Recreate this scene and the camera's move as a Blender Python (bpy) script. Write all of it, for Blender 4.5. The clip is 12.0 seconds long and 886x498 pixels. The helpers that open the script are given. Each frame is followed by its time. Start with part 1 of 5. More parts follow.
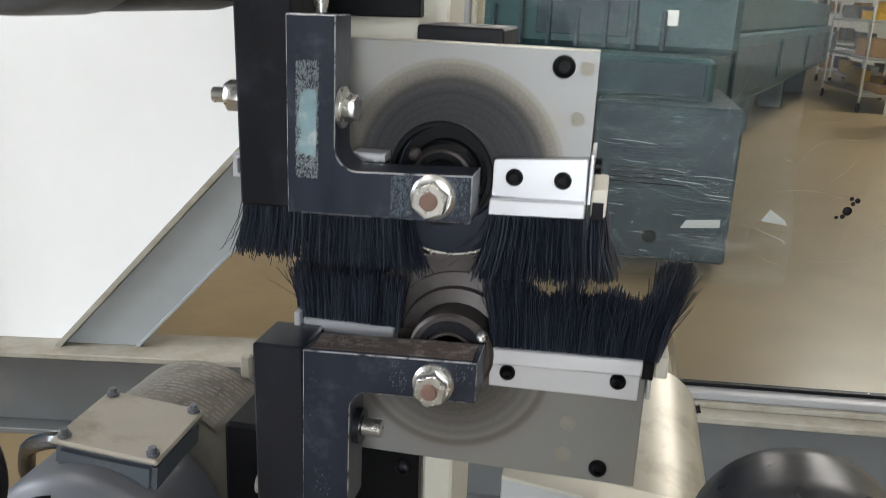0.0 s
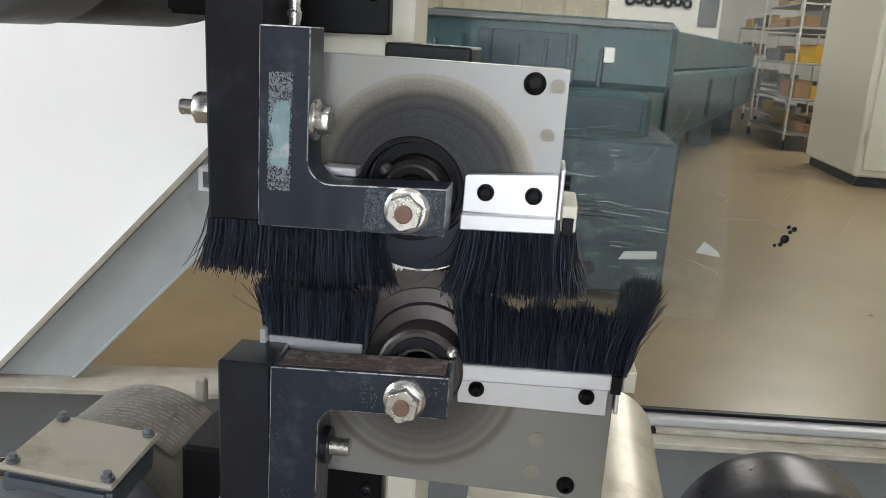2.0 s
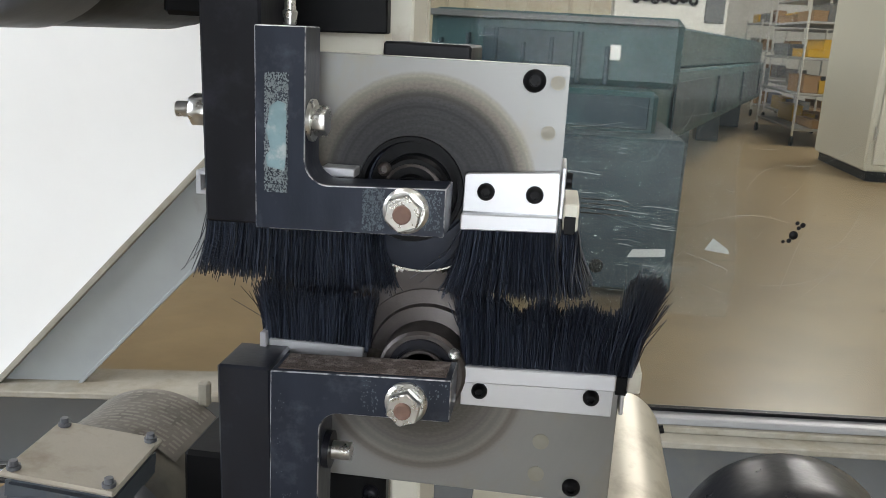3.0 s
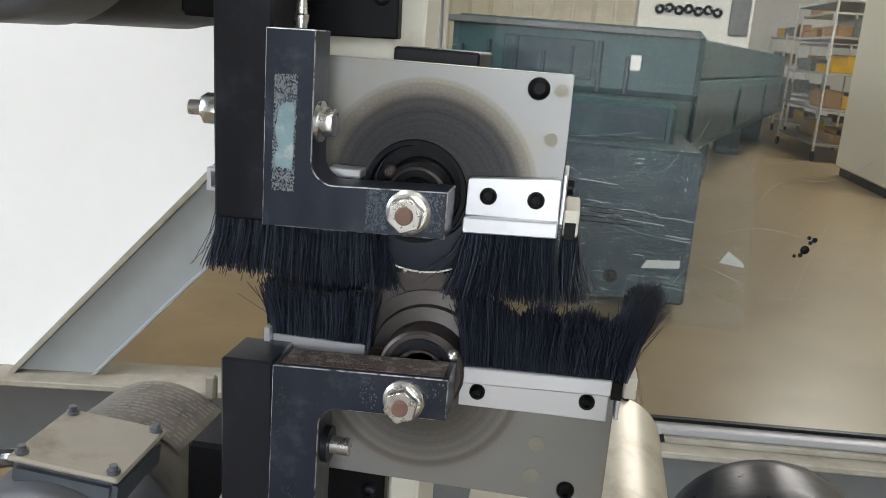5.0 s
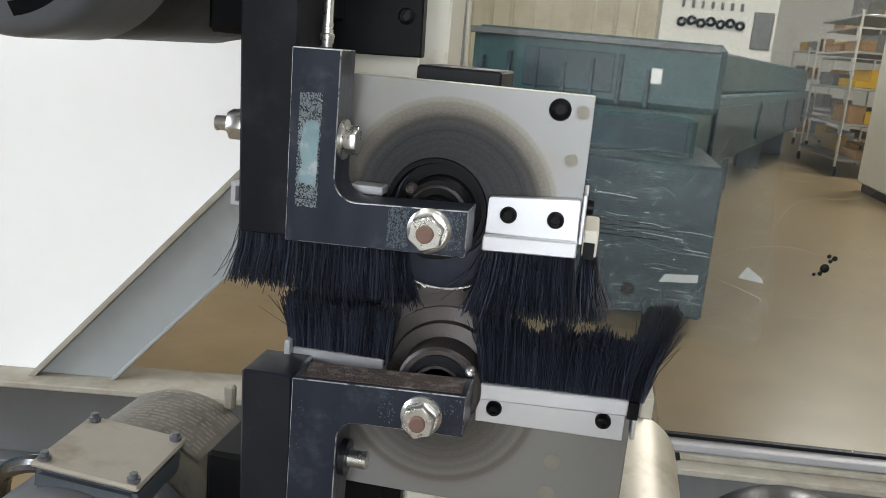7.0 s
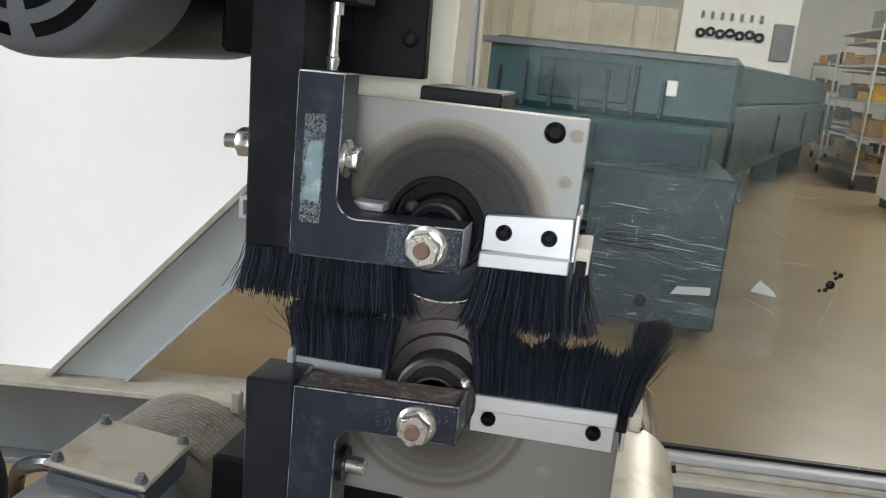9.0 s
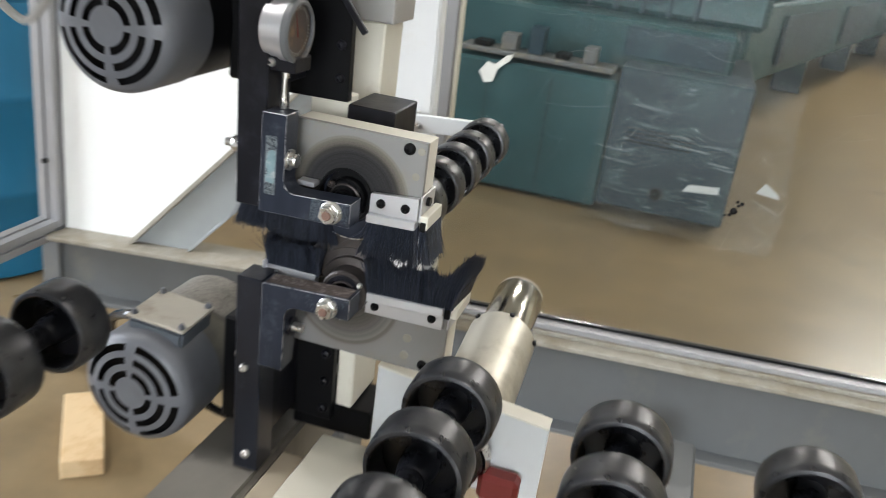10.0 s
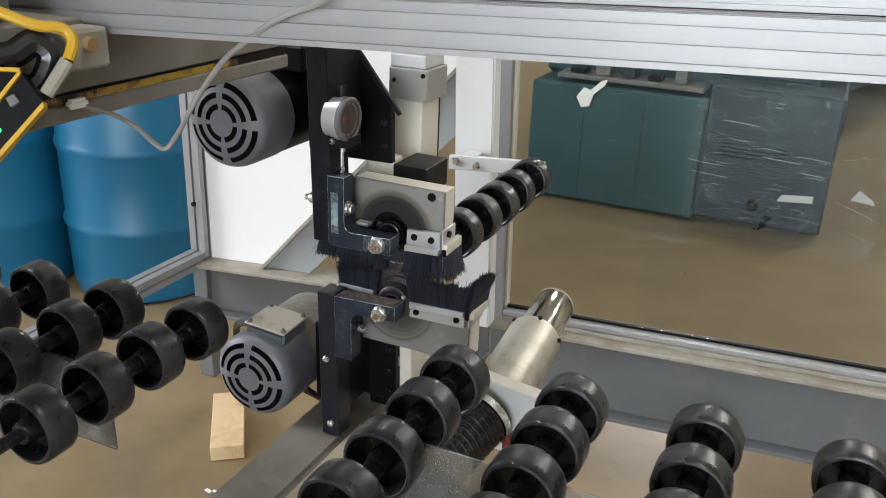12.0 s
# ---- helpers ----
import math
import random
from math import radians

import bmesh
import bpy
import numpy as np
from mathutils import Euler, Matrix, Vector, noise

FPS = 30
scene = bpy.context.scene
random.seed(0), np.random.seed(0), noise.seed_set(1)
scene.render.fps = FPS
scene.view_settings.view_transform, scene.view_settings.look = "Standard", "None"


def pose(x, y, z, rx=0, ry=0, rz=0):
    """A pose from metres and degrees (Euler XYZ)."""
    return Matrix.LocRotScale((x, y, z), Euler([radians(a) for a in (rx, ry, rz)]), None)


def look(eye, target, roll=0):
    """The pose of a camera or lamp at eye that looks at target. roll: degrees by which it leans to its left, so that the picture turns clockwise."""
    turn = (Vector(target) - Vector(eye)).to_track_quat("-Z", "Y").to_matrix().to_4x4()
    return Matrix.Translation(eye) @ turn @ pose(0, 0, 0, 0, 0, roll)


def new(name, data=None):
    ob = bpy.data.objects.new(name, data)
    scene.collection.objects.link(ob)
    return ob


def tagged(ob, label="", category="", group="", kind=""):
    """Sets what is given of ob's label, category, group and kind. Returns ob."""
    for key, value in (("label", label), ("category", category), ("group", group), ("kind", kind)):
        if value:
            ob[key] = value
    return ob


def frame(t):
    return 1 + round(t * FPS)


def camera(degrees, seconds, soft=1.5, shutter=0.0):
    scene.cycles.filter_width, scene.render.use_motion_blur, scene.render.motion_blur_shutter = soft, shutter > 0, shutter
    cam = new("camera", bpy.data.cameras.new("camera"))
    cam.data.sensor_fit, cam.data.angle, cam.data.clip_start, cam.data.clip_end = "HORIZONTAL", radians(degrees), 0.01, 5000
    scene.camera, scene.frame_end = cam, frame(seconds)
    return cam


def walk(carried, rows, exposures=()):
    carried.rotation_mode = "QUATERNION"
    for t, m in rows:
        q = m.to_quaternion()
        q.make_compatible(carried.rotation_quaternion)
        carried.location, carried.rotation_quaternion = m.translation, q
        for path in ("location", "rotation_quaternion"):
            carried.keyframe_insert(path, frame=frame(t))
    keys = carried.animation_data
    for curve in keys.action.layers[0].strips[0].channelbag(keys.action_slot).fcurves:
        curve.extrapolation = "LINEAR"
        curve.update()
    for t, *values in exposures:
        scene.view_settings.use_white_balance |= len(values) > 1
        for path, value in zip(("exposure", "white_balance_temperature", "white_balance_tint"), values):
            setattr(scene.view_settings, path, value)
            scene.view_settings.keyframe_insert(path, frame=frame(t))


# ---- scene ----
cam = camera(54.5, 12.0, 0.8, 0.4)
PATH = [
    (0, (0.086, 0.155, 1.325), (-0.266, 2.04, 0.76), 2.8),
    (0.5, (0.071, 0.151, 1.292), (-0.235, 2.053, 0.754), 3.0),
    (1, (0.072, 0.167, 1.295), (-0.177, 2.08, 0.768), 3.9),
    (1.5, (0.064, 0.164, 1.308), (-0.131, 2.093, 0.818), 4.2),
    (2, (0.067, 0.15, 1.313), (-0.148, 2.08, 0.831), 4.0),
    (2.5, (0.067, 0.152, 1.31), (-0.16, 2.081, 0.833), 3.4),
    (3, (0.071, 0.157, 1.312), (-0.164, 2.084, 0.829), 3.2),
    (5, (0.081, 0.148, 1.313), (-0.193, 2.072, 0.84), 4.6),
    (5.5, (0.079, 0.147, 1.311), (-0.207, 2.069, 0.838), 5.0),
    (6, (0.079, 0.145, 1.31), (-0.222, 2.065, 0.84), 5.2),
    (6.5, (0.079, 0.144, 1.319), (-0.231, 2.065, 0.857), 5.3),
    (8.5, (0.084, 0.14, 1.319), (-0.257, 2.059, 0.872), 5.5),
    (9, (0.093, 0.127, 1.33), (-0.26, 2.045, 0.886), 6.0),
    (9.5, (0.154, 0.035, 1.408), (-0.206, 1.937, 0.904), 7.1),
    (9.7, (0.203, -0.063, 1.471), (-0.142, 1.811, 0.864), 8.9),
    (9.8, (0.243, -0.106, 1.486), (-0.124, 1.75, 0.839), 8.9),
    (10, (0.319, -0.182, 1.539), (-0.135, 1.614, 0.784), 7.9),
    (10.2, (0.383, -0.251, 1.6), (-0.193, 1.491, 0.804), 6.5),
    (10.3, (0.397, -0.269, 1.612), (-0.195, 1.467, 0.814), 6.4),
    (10.5, (0.449, -0.282, 1.634), (-0.205, 1.432, 0.838), 5.5),
    (11, (0.503, -0.365, 1.673), (-0.19, 1.332, 0.874), 3.4),
    (11.5, (0.548, -0.429, 1.687), (-0.168, 1.266, 0.902), 3.0),
    (12, (0.565, -0.422, 1.689), (-0.199, 1.268, 0.941), 2.2),
]
EXPOSURES = [(0, 0.0), (9.3, 0.0), (10.0, 0.35), (10.5, 0.6), (11.0, 0.42), (11.5, 0.22), (12.0, 0.12)]
walk(cam, [(t, look(eye, target, roll)) for t, eye, target, roll in PATH], EXPOSURES)

# ---- world and light ----
FLOOR = 0.25
world = bpy.data.worlds.new("hall_air")
scene.world = world
world.use_nodes = True
wn = world.node_tree.nodes
sky = wn.new("ShaderNodeTexSky")
sky.sky_type = "NISHITA"
sky.sun_disc = False
sky.sun_elevation, sky.sun_rotation = radians(40), radians(200)
wn["Background"].inputs["Strength"].default_value = 0.1
world.node_tree.links.new(sky.outputs["Color"], wn["Background"].inputs["Color"])


def area_light(name, m, sx, sy, power, color):
    data = bpy.data.lights.new(name, "AREA")
    data.shape, data.size, data.size_y, data.energy, data.color = "RECTANGLE", sx, sy, power, color
    ob = new(name, data)
    ob.matrix_world = m
    return ob


WARM, DAY = (1.0, 0.965, 0.94), (0.90, 0.955, 1.06)
# added fill through an assumed door behind the camera; daylight through unseen side windows
area_light("assumed_door_fill", look((1.6, -5.9, 2.2), (0.3, 1.0, 1.0)), 3.6, 3.0, 190, DAY)
area_light("window_daylight", look((-6.9, -1.5, 3.2), (-0.6, 1.2, 0.9)), 4.0, 2.2, 510, DAY)
# high-bay fixtures assumed under the unseen roof; last one added to brighten far floor
BAYS = ((-2.4, 0.4, 48), (1.8, 0.4, 32), (-2.4, 5.2, 34), (1.8, 5.2, 26), (-1.0, 11.0, 210), (3.5, 11.0, 260), (3.8, 7.4, 140))
for lx, ly, power in BAYS:
    area_light("bay_light", look((lx, ly, 5.15), (lx, ly, 0)), 1.3, 0.35, power, WARM)


# ---- materials ----
def material(name, base, rough=0.5, metal=0.0, vary=0.12, scale=30.0, bump=0.0, bump_scale=None, spec=0.5, blotch=None, blotch_scale=4.0,
             blotch_cut=(0.5, 0.62), stretch=(1, 1, 1), rough_vary=0.1, random_value=0.0):
    """A painted, metal or plastic surface: grain at one scale, blotches of dirt or wear at a larger one."""
    m = bpy.data.materials.new(name)
    m.use_nodes = True
    nt = m.node_tree
    N, L = nt.nodes, nt.links
    bsdf = N["Principled BSDF"]
    tc = N.new("ShaderNodeTexCoord")
    mp = N.new("ShaderNodeMapping")
    mp.inputs["Scale"].default_value = stretch
    L.new(tc.outputs["Object"], mp.inputs["Vector"])
    n1 = N.new("ShaderNodeTexNoise")
    n1.inputs["Scale"].default_value, n1.inputs["Detail"].default_value = scale, 5
    L.new(mp.outputs["Vector"], n1.inputs["Vector"])
    ramp = N.new("ShaderNodeMix")
    ramp.data_type = "RGBA"
    lo = [max(0, c * (1 - vary)) for c in base]
    hi = [min(1, c * (1 + vary)) for c in base]
    ramp.inputs["A"].default_value, ramp.inputs["B"].default_value = (*lo, 1), (*hi, 1)
    L.new(n1.outputs["Fac"], ramp.inputs["Factor"])
    color = ramp.outputs["Result"]
    if blotch:
        n2 = N.new("ShaderNodeTexNoise")
        n2.inputs["Scale"].default_value, n2.inputs["Detail"].default_value, n2.inputs["Roughness"].default_value = blotch_scale, 8, 0.65
        L.new(tc.outputs["Object"], n2.inputs["Vector"])
        mr = N.new("ShaderNodeMapRange")
        mr.inputs["From Min"].default_value, mr.inputs["From Max"].default_value = blotch_cut
        L.new(n2.outputs["Fac"], mr.inputs["Value"])
        mx = N.new("ShaderNodeMix")
        mx.data_type = "RGBA"
        mx.inputs["B"].default_value = (*blotch, 1)
        L.new(mr.outputs["Result"], mx.inputs["Factor"])
        L.new(color, mx.inputs["A"])
        color = mx.outputs["Result"]
    if random_value:
        oi = N.new("ShaderNodeObjectInfo")
        hs = N.new("ShaderNodeHueSaturation")
        rm = N.new("ShaderNodeMapRange")
        rm.inputs["To Min"].default_value, rm.inputs["To Max"].default_value = 1 - random_value, 1 + random_value
        L.new(oi.outputs["Random"], rm.inputs["Value"])
        L.new(rm.outputs["Result"], hs.inputs["Value"])
        L.new(color, hs.inputs["Color"])
        color = hs.outputs["Color"]
    L.new(color, bsdf.inputs["Base Color"])
    rr = N.new("ShaderNodeMapRange")
    rr.inputs["To Min"].default_value, rr.inputs["To Max"].default_value = max(0.02, rough - rough_vary), min(1, rough + rough_vary)
    L.new(n1.outputs["Fac"], rr.inputs["Value"])
    L.new(rr.outputs["Result"], bsdf.inputs["Roughness"])
    bsdf.inputs["Metallic"].default_value = metal
    bsdf.inputs["Specular IOR Level"].default_value = spec
    if bump:
        n3 = N.new("ShaderNodeTexNoise")
        n3.inputs["Scale"].default_value, n3.inputs["Detail"].default_value = bump_scale or scale * 4, 4
        L.new(mp.outputs["Vector"], n3.inputs["Vector"])
        bp = N.new("ShaderNodeBump")
        bp.inputs["Strength"].default_value, bp.inputs["Distance"].default_value = bump, 0.002
        L.new(n3.outputs["Fac"], bp.inputs["Height"])
        L.new(bp.outputs["Normal"], bsdf.inputs["Normal"])
    return m


M_FLOOR = material("sealed_concrete", (0.225, 0.166, 0.090), 0.30, 0, 0.14, 14, 0.0, 60, 0.45, (0.165, 0.118, 0.064), 3.2, (0.38, 0.72), rough_vary=0.06)
M_WALL = material("hall_wall_paint", (0.66, 0.65, 0.60), 0.7, 0, 0.05, 5, 0.1, 40, 0.3, (0.5, 0.48, 0.43), 0.9, (0.55, 0.8))
M_CEIL = material("roof_sheet_paint", (0.6, 0.6, 0.57), 0.7, 0, 0.06, 4)
M_WHITE = material("white_panel", (0.82, 0.82, 0.80), 0.55, 0, 0.02, 20, 0.02, 90, 0.3, (0.74, 0.73, 0.68), 3.0, (0.6, 0.85))
M_STEEL_PAINT = material("grey_machine_paint", (0.108, 0.113, 0.113), 0.42, 0, 0.08, 25, 0.08, 120, 0.5, (0.15, 0.145, 0.125), 7, (0.55, 0.78))
M_LIGHT_PAINT = material("light_grey_paint", (0.56, 0.57, 0.565), 0.45, 0, 0.05, 25, 0.05, 120, 0.5, (0.46, 0.44, 0.39), 6, (0.56, 0.8))
M_DUST = material("dusty_flange", (0.30, 0.28, 0.235), 0.75, 0, 0.2, 40, 0.2, 200, 0.3, (0.20, 0.17, 0.12), 9, (0.46, 0.7))
M_ALU = material("aluminium_extrusion", (0.31, 0.31, 0.315), 0.46, 0.5, 0.06, 30, 0.03, 200, 0.5, (0.37, 0.36, 0.33), 9, (0.58, 0.8), (0.15, 1, 1))
M_BRUSHED = material("brushed_aluminium", (0.57, 0.57, 0.585), 0.38, 0.7, 0.05, 90, 0.05, 300, 0.5, (0.60, 0.60, 0.58), 25, (0.58, 0.75), (0.08, 1, 1))
M_BLACK_OX = material("black_oxide_steel", (0.0062, 0.0062, 0.0085), 0.40, 0.05, 0.4, 50, 0.06, 260, 0.22, (0.020, 0.020, 0.027), 26, (0.50, 0.74), (1, 1, 0.25))
M_BLUE_BLACK = material("blue_black_oxide", (0.0180, 0.022, 0.033), 0.36, 0.2, 0.45, 55, 0.08, 240, 0.3, (0.050, 0.058, 0.074), 42, (0.56, 0.74), (1, 1, 0.35))
M_WORN = material("worn_edge_steel", (0.48, 0.48, 0.49), 0.42, 0.7, 0.3, 120, 0, None, 0.5, (0.035, 0.04, 0.055), 90, (0.48, 0.58))
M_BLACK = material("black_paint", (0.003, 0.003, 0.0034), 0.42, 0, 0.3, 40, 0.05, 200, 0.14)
M_RUBBER = material("dark_plastic_wheel", (0.009, 0.0095, 0.012), 0.29, 0, 0.18, 50, 0.04, 300, 0.45, (0.028, 0.029, 0.033), 22, (0.55, 0.75), rough_vary=0.10)
M_TREAD = material("worn_wheel_tread", (0.013, 0.0135, 0.0155), 0.31, 0, 0.25, 70, 0.09, 260, 0.5, (0.034, 0.033, 0.032), 26, (0.50, 0.66), rough_vary=0.14)
M_PLATE = material("ground_steel_plate", (0.255, 0.250, 0.243), 0.42, 0.45, 0.05, 35, 0.03, 260, 0.5, (0.27, 0.24, 0.19), 16, (0.54, 0.80))
M_PLATE_EDGE = material("cream_plate_edge", (0.68, 0.65, 0.56), 0.5, 0.1, 0.05, 40)
M_CREAM = material("cream_housing", (0.60, 0.57, 0.48), 0.5, 0, 0.05, 30, 0.03, 150, 0.4, (0.42, 0.37, 0.28), 14, (0.58, 0.8))
M_GREY_HOUSING = material("grey_slide_cover", (0.33, 0.32, 0.30), 0.45, 0.2, 0.05, 40)
M_CHROME = material("polished_steel_tube", (0.52, 0.50, 0.45), 0.13, 1.0, 0.04, 60, 0.0, 200, 0.5, (0.40, 0.37, 0.31), 20, (0.52, 0.75), (1, 0.2, 1), rough_vary=0.03)
M_STAINLESS = material("dull_stainless_tube", (0.60, 0.57, 0.49), 0.44, 0.75, 0.04, 60, 0.0, 200, 0.5, (0.33, 0.30, 0.24), 14, (0.52, 0.75), (1, 0.2, 1), rough_vary=0.02)
M_ZINC = material("zinc_plated_steel", (0.66, 0.65, 0.62), 0.28, 0.95, 0.08, 150, 0.02, 400, rough_vary=0.04)
M_RUST = material("rusty_stud_end", (0.17, 0.10, 0.075), 0.7, 0.3, 0.25, 300, 0.2, 500)
M_MOTOR = material("motor_grey_enamel", (0.105, 0.108, 0.110), 0.4, 0, 0.1, 60, 0.05, 200, 0.5, (0.20, 0.175, 0.13), 16, (0.50, 0.68))
M_MOTOR_COWL = material("motor_cowl_grey", (0.115, 0.120, 0.131), 0.42, 0.1, 0.08, 60, 0.05, 260, 0.5, (0.10, 0.10, 0.105), 18, (0.56, 0.75))
M_MOTOR_DUSTY = material("dusty_motor_body", (0.17, 0.155, 0.12), 0.62, 0, 0.2, 60, 0.12, 260, 0.4, (0.085, 0.082, 0.072), 9, (0.46, 0.66))
M_DUST_LID = material("dusty_box_lid", (0.40, 0.365, 0.30), 0.5, 0.15, 0.10, 60, 0.1, 260, 0.4, (0.25, 0.21, 0.155), 22, (0.52, 0.74))
M_MOTOR_BOX = material("terminal_box_grey", (0.085, 0.098, 0.112), 0.42, 0, 0.12, 60, 0.06, 200, 0.5, (0.16, 0.15, 0.13), 18, (0.55, 0.72))
M_BRISTLE = material("black_nylon_bristle", (0.020, 0.023, 0.032), 0.32, 0, 0.3, 200, spec=0.8)
bn = M_BRISTLE.node_tree
isl = bn.nodes.new("ShaderNodeNewGeometry")
bmix = bn.nodes.new("ShaderNodeMix")
bmix.data_type = "RGBA"
bmix.inputs["A"].default_value, bmix.inputs["B"].default_value = (0.003, 0.004, 0.006, 1), (0.050, 0.060, 0.088, 1)
bpow = bn.nodes.new("ShaderNodeMath")
bpow.operation = "POWER"
bpow.inputs[1].default_value = 1.8
bn.links.new(isl.outputs["Random Per Island"], bpow.inputs[0])
bn.links.new(bpow.outputs["Value"], bmix.inputs["Factor"])
bn.links.new(bmix.outputs["Result"], bn.nodes["Principled BSDF"].inputs["Base Color"])
M_POST = material("pale_grey_post_paint", (0.74, 0.75, 0.745), 0.5, 0, 0.04, 20, 0.04, 120, 0.4, (0.64, 0.63, 0.58), 6, (0.56, 0.8))
M_BRACE = material("pale_blue_grey_paint", (0.31, 0.33, 0.33), 0.42, 0, 0.08, 25, 0.06, 120, 0.45, (0.23, 0.225, 0.20), 7, (0.56, 0.78))
# pale colour standing in for glints on the film's wrinkles
M_GLINT = material("pale_film_glint", (0.40, 0.44, 0.44), 0.4, 0, 0.1, 200)
# milky colour for the patches that imitate reflections in the pane
M_PANE_GLARE = material("milky_pane_glare", (0.45, 0.47, 0.47), 0.35, 0, 0.1, 90)
M_DUSTY_TUBE = material("dusty_steel_tube", (0.185, 0.170, 0.145), 0.55, 0, 0.15, 30, 0.1, 150, 0.4, (0.12, 0.105, 0.085), 8, (0.48, 0.7))
M_TEAL = material("teal_machine_enamel", (0.012, 0.050, 0.056), 0.42, 0, 0.15, 8, 0.05, 60, 0.45, (0.022, 0.074, 0.082), 2.2, (0.42, 0.72))
M_NAVY = material("dark_teal_cabinet", (0.010, 0.030, 0.044), 0.42, 0, 0.12, 8, 0.03, 60, 0.45, (0.025, 0.06, 0.07), 3.0, (0.5, 0.7))
M_SEAM = material("seam_shadow_gap", (0.006, 0.016, 0.018), 0.6)
M_DRUM = material("blue_drum_plastic", (0.006, 0.118, 0.230), 0.40, 0, 0.06, 8, 0.06, 40, 0.5, (0.012, 0.140, 0.262), 2.5, (0.5, 0.75))
M_WOOD = material("pine_offcut", (0.62, 0.46, 0.27), 0.62, 0, 0.14, 22, 0.08, 120, 0.3, (0.50, 0.33, 0.17), 12, (0.5, 0.7), (1, 0.12, 3))
M_YELLOW = material("yellow_plastic", (0.50, 0.29, 0.012), 0.45, 0, 0.1, 60, 0.05, 200)
M_CABLE = material("grey_cable_jacket", (0.26, 0.25, 0.235), 0.5, 0, 0.1, 100, 0.08, 300)
M_HOSE = material("black_hose_rubber", (0.007, 0.007, 0.008), 0.24, 0, 0.2, 50, 0.5, 45, 0.6)
M_PAPER = material("white_scrap_paper", (0.78, 0.77, 0.74), 0.8, 0, 0.03, 60)
M_RED = material("red_plastic", (0.15, 0.018, 0.014), 0.45, 0, 0.1, 60)
M_BROWN = material("brown_carton", (0.25, 0.15, 0.07), 0.8, 0, 0.15, 20, random_value=0.3)
M_TAN = material("tan_base_plate", (0.42, 0.36, 0.27), 0.5, 0.25, 0.1, 30, 0.05, 150, 0.4, (0.30, 0.24, 0.17), 10, (0.5, 0.75))
M_DIAL = material("dial_face", (0.060, 0.045, 0.038), 0.35, 0.1, 0.4, 90, blotch=(0.16, 0.10, 0.06), blotch_scale=70)


def emitter(name, color, strength):
    m = bpy.data.materials.new(name)
    m.use_nodes = True
    b = m.node_tree.nodes["Principled BSDF"]
    b.inputs["Base Color"].default_value = (*color, 1)
    b.inputs["Emission Color"].default_value = (*color, 1)
    b.inputs["Emission Strength"].default_value = strength
    return m


M_LAMP = emitter("lamp_diffuser", (1.0, 0.95, 0.86), 6.0)
M_LED = emitter("green_led", (0.05, 1.0, 0.2), 4.0)
M_SKY = emitter("bright_sky_backdrop", (0.9, 0.96, 1.0), 5.0)


